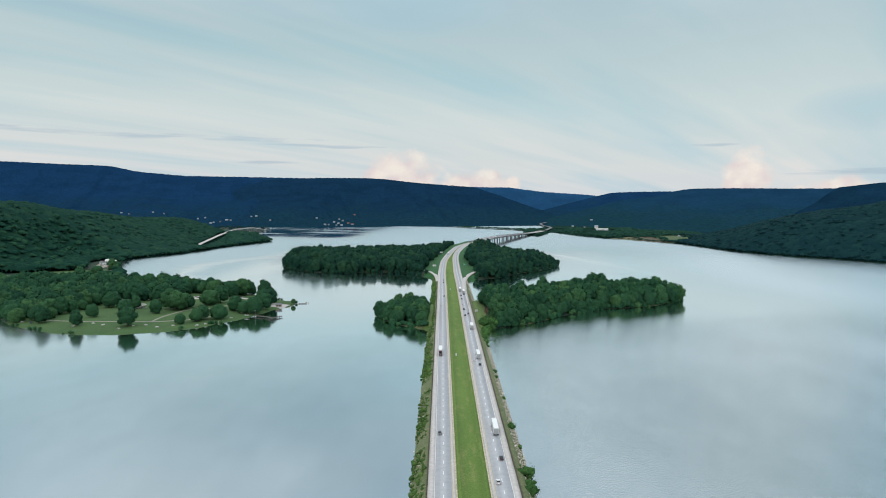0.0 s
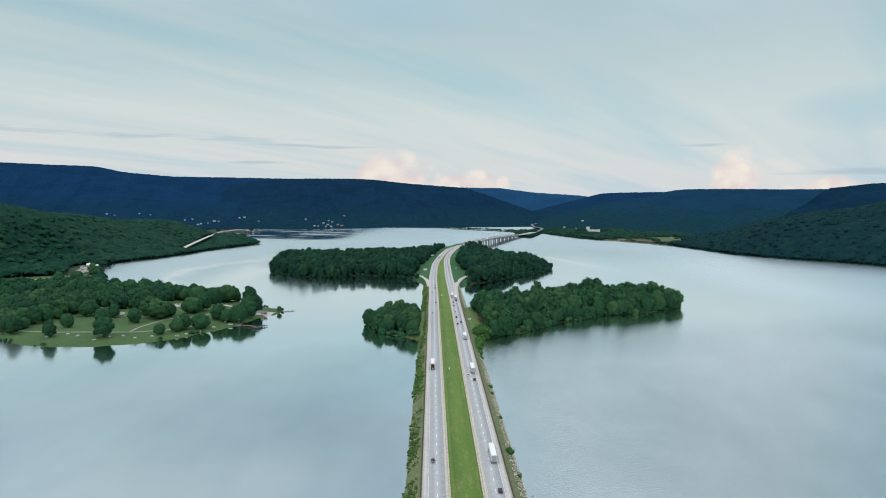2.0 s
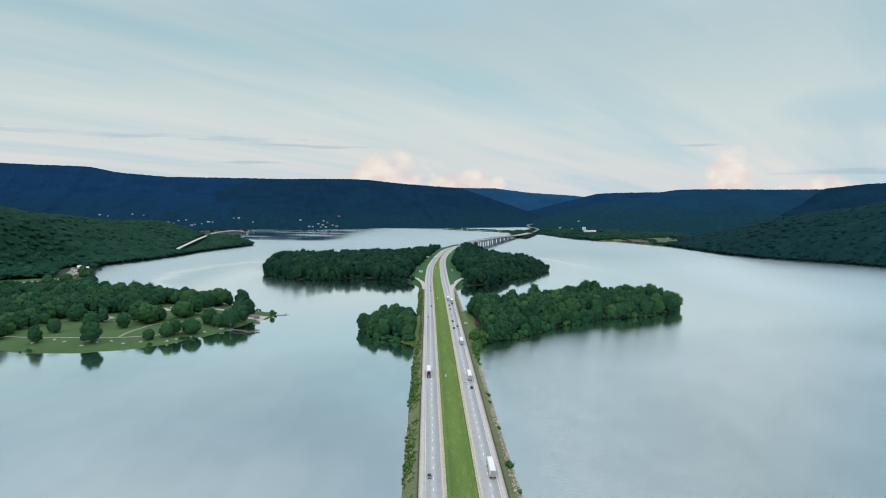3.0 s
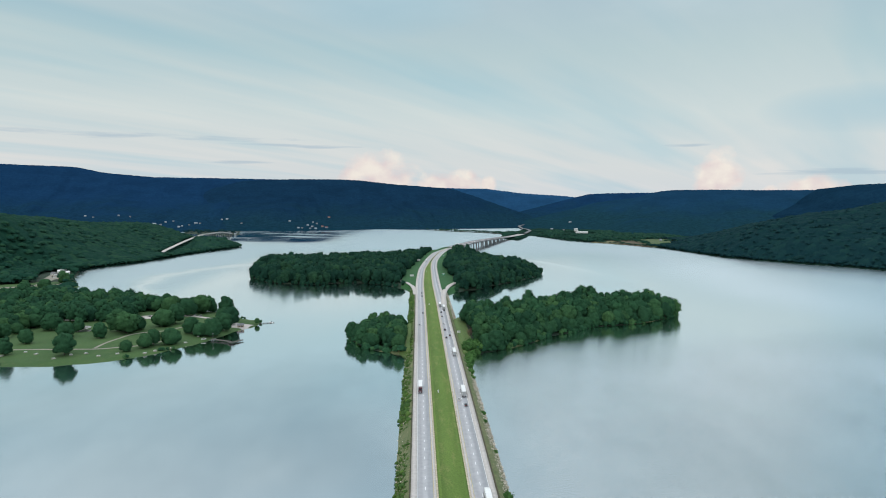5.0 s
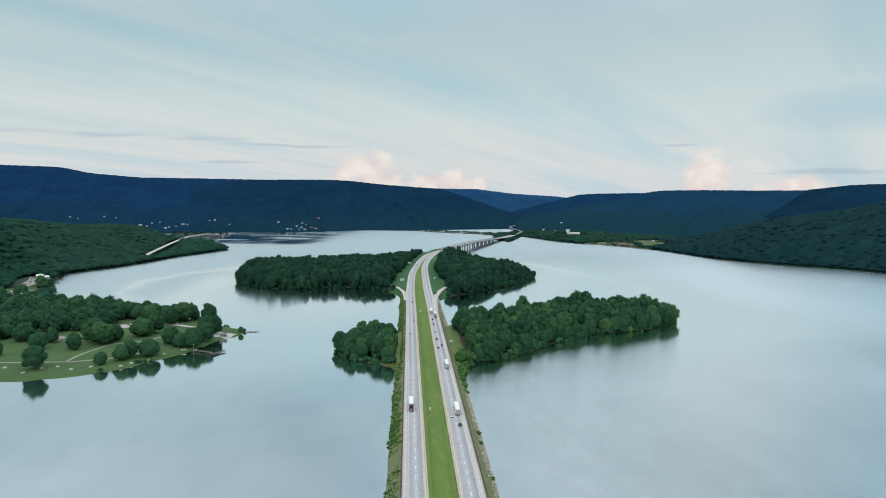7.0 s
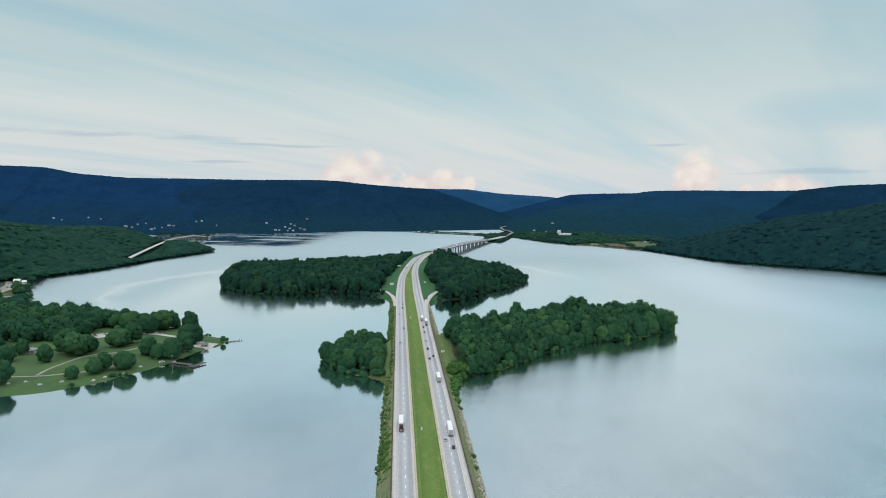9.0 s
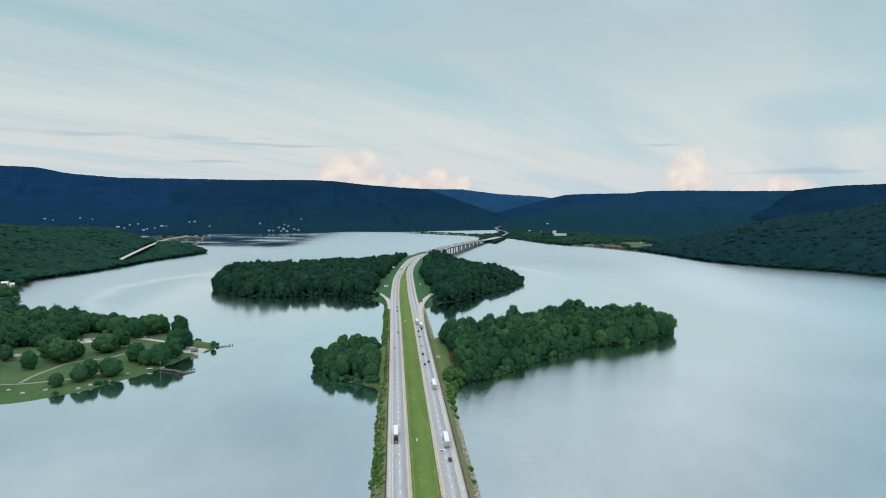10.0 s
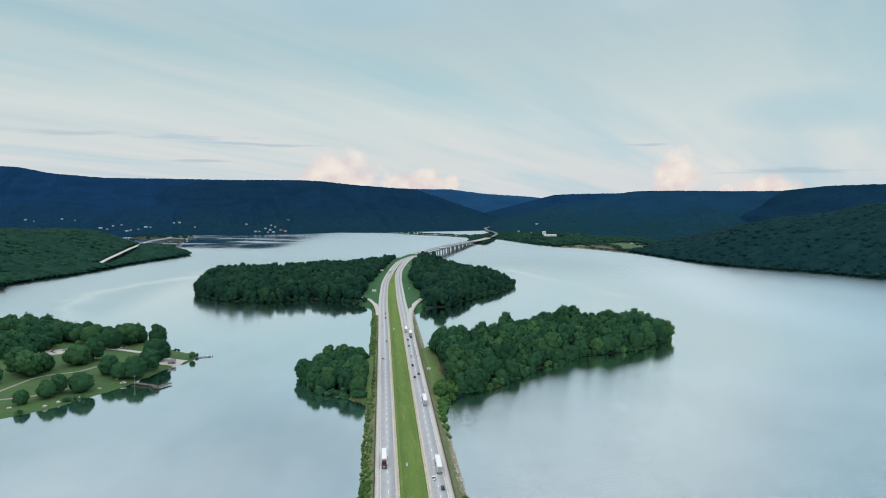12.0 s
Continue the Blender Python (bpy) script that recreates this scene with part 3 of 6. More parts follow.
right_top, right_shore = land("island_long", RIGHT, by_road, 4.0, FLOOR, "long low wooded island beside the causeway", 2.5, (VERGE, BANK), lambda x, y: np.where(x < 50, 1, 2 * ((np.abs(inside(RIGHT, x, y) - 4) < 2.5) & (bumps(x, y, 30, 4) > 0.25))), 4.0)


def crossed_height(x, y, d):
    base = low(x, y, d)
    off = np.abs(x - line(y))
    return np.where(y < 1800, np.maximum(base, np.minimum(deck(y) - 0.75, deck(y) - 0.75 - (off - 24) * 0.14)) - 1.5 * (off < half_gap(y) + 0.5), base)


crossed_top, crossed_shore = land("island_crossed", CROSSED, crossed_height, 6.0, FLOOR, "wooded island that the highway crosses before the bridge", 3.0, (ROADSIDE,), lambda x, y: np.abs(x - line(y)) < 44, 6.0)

LEFT = [(-445, 686), (-407, 648), (-378, 630), (-355, 618), (-326, 612), (-298, 615), (-275, 621), (-255, 632), (-238, 648), (-220, 675), (-206, 700), (-200, 716), (-189, 750),
        (-183, 772), (-172, 790), (-171, 812), (-178, 822), (-196, 830), (-220, 862), (-255, 885), (-304, 890), (-345, 930), (-370, 950), (-399, 935), (-434, 955), (-475, 1020),
        (-504, 1095), (-560, 1200), (-602, 1301), (-609, 1336), (-590, 1390), (-560, 1490), (-541, 1650), (-512, 1780), (-488, 1880), (-478, 1925), (-500, 1962), (-560, 2010),
        (-612, 2090), (-660, 2110), (-760, 2150), (-1700, 2300), (-1700, 600), (-1000, 600), (-700, 660), (-520, 712)]


def left_height(x, y, d):
    crest = np.interp(y, [600, 900, 1050, 1180, 1350, 1533, 1668, 1850, 2000, 2120], [30, 60, 90, 104, 92, 73, 66, 52, 47, 4])
    edge = np.interp(y, [960, 1030, 1290, 1420], [-575, -650, -655, -575])
    s = np.clip((edge - x) / (np.interp(y, [1700, 1900], [815, 755]) + edge), 0, 1)
    knoll = np.interp(y, [1700, 1800, 1880, 1960, 2050], [0, 5, 15, 14, 2]) * np.clip((d - 4) / 42, 0, 1) * np.clip((x / y + 0.322) / 0.02, 0, 1)
    s = s * s * (3 - 2 * s)
    return 0.4 + np.minimum(d * 0.05, 2.6) + knoll + 0.3 * bumps(x, y, 30, 2) + s * crest * (1 + 0.10 * bumps(x, y, 160, 8)) + np.clip((-815 - x) / 500, 0, 1) * 40 * (y < 1500)


left_top, left_shore = land("lakeside_land", LEFT, left_height, 8.0, LAWN, "lakeside park lawn below a wooded hill", 1.5, (FLOOR, HILL_GREEN), lambda x, y: np.where((y > 1300) | (x < -655), 2, 1 * (((x < -425) | (y > 905)) & ~((np.abs(y - 1070 - (x + 575) * 0.85) < 52) & (x > -640)))))

EAST = [(300, 2345), (330, 2340), (360, 2450), (411, 2630), (450, 2500), (490, 2335), (540, 2260), (596, 2195), (645, 2100), (692, 2020), (703, 1940), (738, 1705), (806, 1578), (887, 1500), (932, 1410),
        (1100, 1150), (1300, 800), (1700, 500), (2400, 500), (2400, 2700), (1200, 2900), (700, 3300), (500, 3250), (345, 2800), (300, 2600), (282, 2440)]


def east_height(x, y, d):
    f = np.interp(y, [1200, 1500, 1700, 1850, 2000, 2150, 2300], [1.35, 1.15, 1.0, 0.80, 0.50, 0.10, 0.04])
    s = np.clip((d - 8) / 420, 0, 1)
    s = s * (2 - s)
    return 0.5 + np.minimum(d * 0.05, 3) + s * 135 * f * (1 + 0.16 * bumps(x, y, 170, 4))


east_top, east_shore = land("far_bank", EAST, east_height, 14.0, FIELD, "far bank with fields below wooded slopes", 4.0, (HILL_GREEN, FIELD_TAN, FIELD_BROWN), lambda x, y: np.where((y < 2045) | (x > 830) | (x < 545) | (y > np.where(x > 680, 2330, 2262)), 1, np.where(x < 620, 2, np.where(x < 676, 3, 0))))
SPIT = [(20, 3030), (100, 2950), (180, 2880), (260, 2820), (315, 2735), (345, 2740), (345, 2800), (260, 2880), (180, 2935), (100, 3000)]
LANDING = [(-662, 2470), (-640, 2540), (-672, 2640), (-690, 2760), (-900, 2780), (-870, 2620), (-760, 2500)]
landing_top, landing_shore = land("old_bridge_bank", LANDING, low, 10.0, FLOOR, "low wooded bank where the old bridge lands", 4.0)
spit_top, spit_shore = land("wooded_spit", SPIT, low, 8.0, FLOOR, "low wooded spit in the far lake", 4.0)


# ---------------------------------------------------------------- mountains
def ridge(name, foot, crest, mat, label, seed, back=150.0, n=260, m=64, bench=0.55, rough=3.0):
    """A wooded plateau edge: rises from its foot line to its crest line, in spurs and hollows, then runs back level."""
    def along(pts, s):
        pts = np.array(pts, float)
        d = np.concatenate([[0], np.cumsum(np.hypot(*np.diff(pts[:, :2], axis=0).T))])
        return np.stack([np.interp(s * d[-1], d, pts[:, k]) for k in range(3)], -1), d[-1]
    s = np.linspace(0, 1, n)
    a, _ = along([(*p, 0.5) for p in foot], s)
    b, length = along(crest, s)
    rows = []
    for v in np.linspace(0, 1.12, m):
        u = min(v, 1.0)
        p = a * (1 - u) + b * u
        rise = bench * u ** 1.35 + (1 - bench) * (1 / (1 + np.exp(-(u - 0.80) * 16)) - 0.0) / (1 / (1 + np.exp(-0.2 * 16)))
        z = a[:, 2] + (b[:, 2] - a[:, 2]) * rise
        flank = np.sin(np.pi * u) ** 0.8 * min(1.0, u / 0.32) ** 1.5 if u < 1 else 0.0
        spur = bumps(s * length + 120 * bumps(s * 900, s * 0 + v * 700, 300, seed + 3), s * 0 + v * 160, 330, seed, 4)
        z = z + (b[:, 2] - a[:, 2]) * 0.34 * flank * spur
        jit = (hashed(np.arange(n), np.full(n, round(v * 1000)), seed) - 0.5) * rough * (1.0 if v > 0.04 else 0.0)
        y = p[:, 1] + (v - u) / 0.12 * back
        rows.append(np.stack([p[:, 0] + jit * 2, y, z + jit - (v - u) * 60 - (3.0 if v == 0 else 0.0)], -1))
    V = np.concatenate(rows)
    idx = np.arange(n * m).reshape(m, n)
    F = np.stack([idx[:-1, :-1], idx[:-1, 1:], idx[1:, 1:], idx[1:, :-1]], -1).reshape(-1, 4)
    return tagged(new(name, mesh_from(name, V, F, mat, False)), label, "mountain", kind="structure")


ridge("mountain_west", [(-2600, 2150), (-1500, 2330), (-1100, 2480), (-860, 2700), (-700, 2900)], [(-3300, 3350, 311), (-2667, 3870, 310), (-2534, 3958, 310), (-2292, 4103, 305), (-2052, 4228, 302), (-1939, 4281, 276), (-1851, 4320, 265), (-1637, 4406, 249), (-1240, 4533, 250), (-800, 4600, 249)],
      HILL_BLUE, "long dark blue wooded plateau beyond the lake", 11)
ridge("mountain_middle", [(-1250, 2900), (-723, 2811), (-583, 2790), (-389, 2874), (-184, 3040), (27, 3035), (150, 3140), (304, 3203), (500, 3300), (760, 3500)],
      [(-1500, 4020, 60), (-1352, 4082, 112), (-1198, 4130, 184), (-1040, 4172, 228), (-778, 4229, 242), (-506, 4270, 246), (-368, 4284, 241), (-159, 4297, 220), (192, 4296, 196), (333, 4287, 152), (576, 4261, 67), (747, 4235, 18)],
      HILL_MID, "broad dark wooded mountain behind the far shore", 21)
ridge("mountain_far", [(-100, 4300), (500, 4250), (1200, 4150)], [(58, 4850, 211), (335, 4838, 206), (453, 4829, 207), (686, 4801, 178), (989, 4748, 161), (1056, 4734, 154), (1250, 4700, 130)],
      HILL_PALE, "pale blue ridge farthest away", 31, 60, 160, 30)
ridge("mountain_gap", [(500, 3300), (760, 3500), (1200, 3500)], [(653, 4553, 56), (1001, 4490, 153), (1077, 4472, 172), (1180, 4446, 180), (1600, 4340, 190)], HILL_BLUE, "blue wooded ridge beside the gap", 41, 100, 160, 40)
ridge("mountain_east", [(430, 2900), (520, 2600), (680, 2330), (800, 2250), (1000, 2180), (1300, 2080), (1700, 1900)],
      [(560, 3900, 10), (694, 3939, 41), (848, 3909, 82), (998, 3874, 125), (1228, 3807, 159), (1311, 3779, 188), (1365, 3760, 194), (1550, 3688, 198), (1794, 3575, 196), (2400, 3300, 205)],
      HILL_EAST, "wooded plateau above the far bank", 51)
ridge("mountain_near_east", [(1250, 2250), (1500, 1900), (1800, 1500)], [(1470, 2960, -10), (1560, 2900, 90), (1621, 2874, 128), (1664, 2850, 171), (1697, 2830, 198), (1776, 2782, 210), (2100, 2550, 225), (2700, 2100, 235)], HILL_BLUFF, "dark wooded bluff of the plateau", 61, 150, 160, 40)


# ---------------------------------------------------------------- trees
ICO = [(0, 0, 1)] + [(0.894 * math.cos(k * 1.2566), 0.894 * math.sin(k * 1.2566), 0.447) for k in range(5)] + [(0.894 * math.cos((k + 0.5) * 1.2566), 0.894 * math.sin((k + 0.5) * 1.2566), -0.447) for k in range(5)] + [(0, 0, -1)]
ICO_V = np.array(ICO)
ICO_F = np.array([(0, 1 + k, 1 + (k + 1) % 5) for k in range(5)] + [(1 + k, 6 + k, 1 + (k + 1) % 5) for k in range(5)] + [(1 + (k + 1) % 5, 6 + k, 6 + (k + 1) % 5) for k in range(5)] + [(11, 6 + (k + 1) % 5, 6 + k) for k in range(5)])


def clumps(rng, centres, sizes, jag=0.35):
    """Ragged low clumps of leaves at the centres."""
    n = len(centres)
    V = ICO_V[None] * (1 + jag * rng.uniform(-1, 1, (n, 12, 1))) * np.asarray(sizes).reshape(n, 1, -1)
    V = V + rng.normal(0, 0.12, V.shape) * np.asarray(sizes).reshape(n, 1, -1) + np.asarray(centres)[:, None]
    F = ICO_F[None] + 12 * np.arange(n)[:, None, None]
    return V.reshape(-1, 3), F.reshape(-1, 3)


def sprays(rng, centres, size):
    """Loose leaf sprays: small tilted triangles."""
    n = len(centres)
    a = rng.normal(0, 1, (n, 3, 3)) * size + np.asarray(centres)[:, None]
    return a.reshape(-1, 3), np.arange(3 * n).reshape(-1, 3)


def unit(a):
    return a / np.maximum(np.linalg.norm(a, axis=-1, keepdims=True), 1e-6)


def ball():
    """A finer ball of 42 corners for the masses of foliage on near trees."""
    V, F, mid = [tuple(p) for p in unit(ICO_V)], [], {}

    def half(a, b):
        key = (min(a, b), max(a, b))
        if key not in mid:
            mid[key] = len(V)
            V.append(tuple(unit(np.array(V[a]) + np.array(V[b]))))
        return mid[key]
    for a, b, c in ICO_F.tolist():
        p, q, r = half(a, b), half(b, c), half(c, a)
        F.extend([(a, p, r), (p, b, q), (r, q, c), (p, q, r)])
    return np.array(V), np.array(F)


BALL_V, BALL_F = ball()


def crown_arrays(seed, height=18.0, width=16.0, count=800, size=0.9, detail=2):
    """The leaves of one tree: rounded masses on several limbs, uneven, with gaps, clothed in small leaf sprays. Corners, faces, normals."""
    rng = np.random.default_rng(seed)
    many = (9, 16, 30)[detail]
    lobes = [(0, 0, height * 0.45, width * 0.40)]
    for k in range(many):
        t, lift = k * 2.39996 + rng.uniform(-0.5, 0.5), 0.97 - 1.72 * (k + 0.5) / many + rng.uniform(-0.08, 0.08)
        flat = math.sqrt(max(0.05, 1 - lift * lift)) * rng.uniform(0.82, 1.08)
        lobes.append((flat * math.cos(t) * width * 0.33, flat * math.sin(t) * width * 0.33, height * (0.44 + 0.38 * lift * rng.uniform(0.88, 1.08)), width * rng.uniform(0.11, 0.22) * (1.5, 1.2, 1.0)[detail]))
    L = np.array(lobes)
    B, BF = (BALL_V, BALL_F) if detail == 2 else (unit(ICO_V), ICO_F)
    n, b = len(L), len(B)
    swell = 1 + 0.13 * rng.uniform(-1, 1, (n, b, 1))
    V = (L[:, None, :3] + B[None] * swell * L[:, None, 3:4] * np.array([0.97, 0.97, 0.90])).reshape(-1, 3)
    F = (BF[None] + b * np.arange(n)[:, None, None]).reshape(-1, 3)
    heart = np.array([0, 0, height * 0.34])
    N = unit(np.tile(B, (n, 1)) * 0.45 + 0.7 * unit(V - heart) + np.array([0, 0, 0.25]))
    pick = rng.choice(n, count, p=L[:, 3] ** 2 / (L[:, 3] ** 2).sum())
    d = rng.normal(0, 1, (count, 3))
    d[:, :2] += L[pick, :2] / width * 1.6
    d[:, 2] += 0.2
    d = unit(d)
    P = L[pick, :3] + d * L[pick, 3:4] * rng.uniform(0.88, 1.20, (count, 1)) * np.array([1, 1, 0.92])
    out = unit(P - heart)
    up = unit(0.6 * d + 0.5 * out + rng.normal(0, 0.45, (count, 3)))
    side = unit(np.cross(up, rng.normal(0, 1, (count, 3))))
    other = np.cross(up, side)
    s = size * rng.uniform(0.55, 1.3, (count, 1, 1))
    spin = np.array([0.0, 2.1, 4.2])[None, :, None] + rng.uniform(-0.5, 0.5, (count, 3, 1))
    T = P[:, None] + s * (np.cos(spin) * side[:, None] + np.sin(spin) * other[:, None])
    leaf = unit(0.4 * d + 0.7 * out + rng.normal(0, 0.26, (count, 3)) + np.array([0, 0, 0.25]))
    return np.concatenate([V, T.reshape(-1, 3)]), np.concatenate([F, np.arange(3 * count).reshape(-1, 3) + len(V)]), np.concatenate([N, np.repeat(leaf, 3, 0)])


def trunk_shape(seed, height, width):
    rng = random.Random(seed)
    s = Shape().tube((0, 0, -0.6), (0.1, 0, height * 0.3), 0.38, 0.28, 7).tube((0.1, 0, height * 0.3), (0, 0.2, height * 0.68), 0.28, 0.1, 6)
    for k in range(5):
        t = k * 1.26 + rng.uniform(-0.3, 0.3)
        s.tube((0.08, 0, height * rng.uniform(0.22, 0.4)), (width * 0.3 * math.cos(t), width * 0.3 * math.sin(t), height * rng.uniform(0.45, 0.65)), 0.15, 0.05, 5)
    return s


KINDS = []
for k, (h, w, c, l) in enumerate(((18, 17, 1700, 0.68), (20, 16, 1700, 0.68), (16, 18, 1700, 0.68), (21, 15, 1600, 0.68), (17, 14, 1500, 0.64), (14, 15, 1500, 0.64))):
    V, F, N = crown_arrays(100 + k, h, w, c, l)
    KINDS.append((trunk_shape(k, h, w).mesh("trunk", BARK), mesh_from("crown", V, F, LEAF, normals=N), h))


def tree(kind, x, y, z, size, turn, label, group):
    trunk, crown, h = KINDS[kind]
    ob = tagged(new("tree"), label, "tree", group)
    ob.matrix_world = pose(x, y, z, 0, 0, turn) @ Matrix.Diagonal((size, size, min(size, 0.38 + 0.58 * size), 1))
    part("trunk", trunk, BARK, ob)
    part("crown", crown, LEAF, ob)
    return ob


CHEAP_KINDS = [crown_arrays(500 + k, h, w, 100, 1.15, 0) for k, (h, w) in enumerate(((18, 15), (20, 14.5), (16, 16), (21, 15)))]
FAR_KINDS = [crown_arrays(300 + k, h, w, 340, 0.95, 1) for k, (h, w) in enumerate(((18, 15), (20, 14.5), (16, 16), (21, 15)))]
NEAR_KINDS = [crown_arrays(400 + k, h, w, 900, 0.72, 1) for k, (h, w) in enumerate(((18, 15), (20, 14.5), (16, 16), (21, 15)))]


def spread(poly, step, seed, box=None, shake=0.45):
    """Places on a shaken grid over the polygon's extent."""
    rng = np.random.default_rng(seed)
    px, py = [p[0] for p in poly], [p[1] for p in poly]
    x0, x1, y0, y1 = box or (min(px), max(px), min(py), max(py))
    X, Y = np.meshgrid(np.arange(x0, x1, step), np.arange(y0, y1, step))
    X, Y = X + rng.uniform(-shake, shake, X.shape) * step, Y + rng.uniform(-shake, shake, Y.shape) * step
    return X.ravel(), Y.ravel()


def wood(name, xs, ys, zs, sizes, kinds, mat, label, seed):
    """Many trees' crowns as one mass of foliage."""
    rng = np.random.default_rng(seed)
    which, Vs, Fs, Ns, Ts, n = rng.integers(0, len(kinds), len(xs)), [], [], [], [], 0
    for k, (V, F, N) in enumerate(kinds):
        sel = which == k
        m = int(sel.sum())
        if not m:
            continue
        t, s = rng.uniform(0, 6.28, m), np.asarray(sizes)[sel]
        c, q = np.cos(t)[:, None], np.sin(t)[:, None]
        W = np.stack([(V[None, :, 0] * c - V[None, :, 1] * q) * s[:, None] + xs[sel][:, None], (V[None, :, 0] * q + V[None, :, 1] * c) * s[:, None] + ys[sel][:, None], V[None, :, 2] * s[:, None] + zs[sel][:, None]], -1)
        Vs.append(W.reshape(-1, 3))
        Ns.append(np.stack([N[None, :, 0] * c - N[None, :, 1] * q, N[None, :, 0] * q + N[None, :, 1] * c, np.broadcast_to(N[None, :, 2], (m, len(N)))], -1).reshape(-1, 3))
        Ts.append(np.repeat(rng.uniform(0, 1, m), len(V)))
        Fs.append((F[None] + (len(V) * np.arange(m))[:, None, None]).reshape(-1, 3) + n)
        n += m * len(V)
    return tagged(new(name, mesh_from(name, np.concatenate(Vs), np.concatenate(Fs), mat, normals=np.concatenate(Ns), tone=np.concatenate(Ts))), label, "woodland", kind="stuff")


rng = np.random.default_rng(7)
# small island: single trees
X, Y = spread(SMALL, 8.8, 1)
d = small_shore(X, Y)
ok = (d > 1.5) & (X < -19)
for x, y, q in zip(X[ok], Y[ok], d[ok]):
    tree(int(rng.integers(0, 6)), x, y, float(small_top(x, y)), float(rng.uniform(0.7, 1.0) * (1.15 if q > 14 else 0.95)), float(rng.uniform(0, 360)), "full-leaved green tree on the small island", "trees on the small island")
# long island: the edge facing the causeway as single trees, the rest as one wood
X, Y = spread(RIGHT, 9.0, 2)
d = right_shore(X, Y)
ok = (d > 1.5) & (X > np.interp(Y, [640, 665, 690, 770, 800, 850], [46, 53, 56, 54, 47, 44]))
X, Y, d = X[ok], Y[ok], d[ok]
front = (d < 14) & (Y < 860)
for x, y in zip(X[front], Y[front]):
    tree(int(rng.integers(0, 6)), x, y, float(right_top(x, y)), float(rng.uniform(0.6, 1.0)), float(rng.uniform(0, 360)), "dense green shore tree on the long island", "shore trees of the long island")
b = ~front
wood("island_wood", X[b], Y[b], right_top(X[b], Y[b]), rng.uniform(0.7, 1.35, b.sum()) * (1.0 + 0.24 * bumps(X[b], Y[b], 38, 6)), NEAR_KINDS, LEAF_WOOD, "closed canopy of green broadleaf trees on the long island", 3)
# island crossed by the highway
X, Y = spread(CROSSED, 10.2, 4)
d, off = crossed_shore(X, Y), X - line(Y)
clear_left = np.interp(Y, [1000, 1130, 1280, 1360, 1440, 1800], [36, 40, 42, 34, 24, 21])
clear_right = np.interp(Y, [1000, 1090, 1150, 1250, 1300, 1330, 1420, 1450, 1540, 1580, 1800], [36, 40, 46, 38, 36, 27, 27, 33, 33, 22, 21])
ok = (d > 2) & ((off < -clear_left - 3) | (off > clear_right + 3))
near = ok & ((d < 24) & (Y < 1330))


def tip(x, shore_in):
    """Trees grow smaller towards the island's eastern tip."""
    return np.where(x > 120, np.clip(0.42 + shore_in / 70, 0.42, 1.0), 1.0)


deep = ok & ~near & (rng.uniform(0, 1, len(X)) < 0.78)
wood("highway_island_wood", X[near], Y[near], crossed_top(X[near], Y[near]), rng.uniform(0.6, 1.3, near.sum()) * (1.0 + 0.2 * bumps(X[near], Y[near], 34, 5)) * tip(X[near], d[near]), FAR_KINDS, LEAF_DEEP, "dark green trees along the shore of the highway's island", 5)
wood("highway_island_canopy", X[deep], Y[deep], crossed_top(X[deep], Y[deep]), rng.uniform(0.75, 1.35, deep.sum()) * (1.04 + 0.2 * bumps(X[deep], Y[deep], 34, 5)) * np.interp(Y[deep], [1330, 1500, 1620], [1.0, 0.75, 0.55]) * tip(X[deep], d[deep]), CHEAP_KINDS, LEAF_DEEP, "dark green canopy on both sides of the highway", 9)
# park: single trees on the lawn
PARK = [(-350, 682, 1.01), (-297, 643, 1.47), (-330, 710, 1.21), (-330, 736, 0.98), (-297, 707, 1.26), (-254, 660, 0.96), (-243, 674, 1.01), (-240, 686, 1.03), (-226, 691, 1.27), (-295, 740, 1.75), (-282, 729, 2.15), (-280, 746, 1.75), (-360, 744, 1.51), (-389, 771, 1.15), (-405, 761, 0.96), (-345, 642, 1.04), (-223, 736, 1.51), (-211, 727, 1.41), (-201, 730, 1.49), (-197, 753, 1.45), (-261, 767, 1.61), (-254, 783, 1.45), (-199, 787, 1.79), (-213, 811, 1.57), (-259, 831, 1.73), (-250, 854, 1.77), (-358, 807, 1.77), (-352, 822, 1.49), (-381, 807, 1.59), (-290, 838, 0.69), (-174, 798, 0.45)]
for k, (x, y, s) in enumerate(PARK):
    tree(k % 6, x, y, float(left_top(x, y)), s * 0.77, k * 77.0, "round-headed green park tree on the lawn", "park trees")
X, Y = spread(LEFT, 13.5, 26, (-428, -378, 652, 775))
for k, (x, y) in enumerate(zip(X, Y)):
    if left_shore(x, y) > 4:
        tree(k % 6, x, y, float(left_top(x, y)), float(rng.uniform(0.7, 1.15)), k * 67.0, "green tree in the grove beside the lawn", "trees of the park's grove")
for k, (x, y, size) in enumerate(((-534, 1010, 0.9), (-546, 1030, 0.8), (-527, 1045, 1.0), (-540, 1122, 1.1), (-528, 1108, 0.8))):
    tree(k % 6, x, y, float(left_top(x, y)), size, k * 59.0, "dark green tree beside the bay yard", "trees at the bay yard")
X, Y = spread(LEFT, 12.5, 16, (-412, -215, 780, 940))
d = left_shore(X, Y)
ok = (d > 1.5) & (d < 34) & (Y > np.interp(X, [-412, -340, -300, -215], [790, 850, 858, 852]))
for k, (x, y) in enumerate(zip(X[ok], Y[ok])):
    tree(k % 6, x, y, float(left_top(x, y)), float(rng.uniform(0.8, 1.2)), k * 71.0, "tall green tree in the belt along the park's back shore", "trees of the park's back belt")
X, Y = spread(LEFT, 12.0, 6, (-760, -308, 690, 1360))
d = left_shore(X, Y)
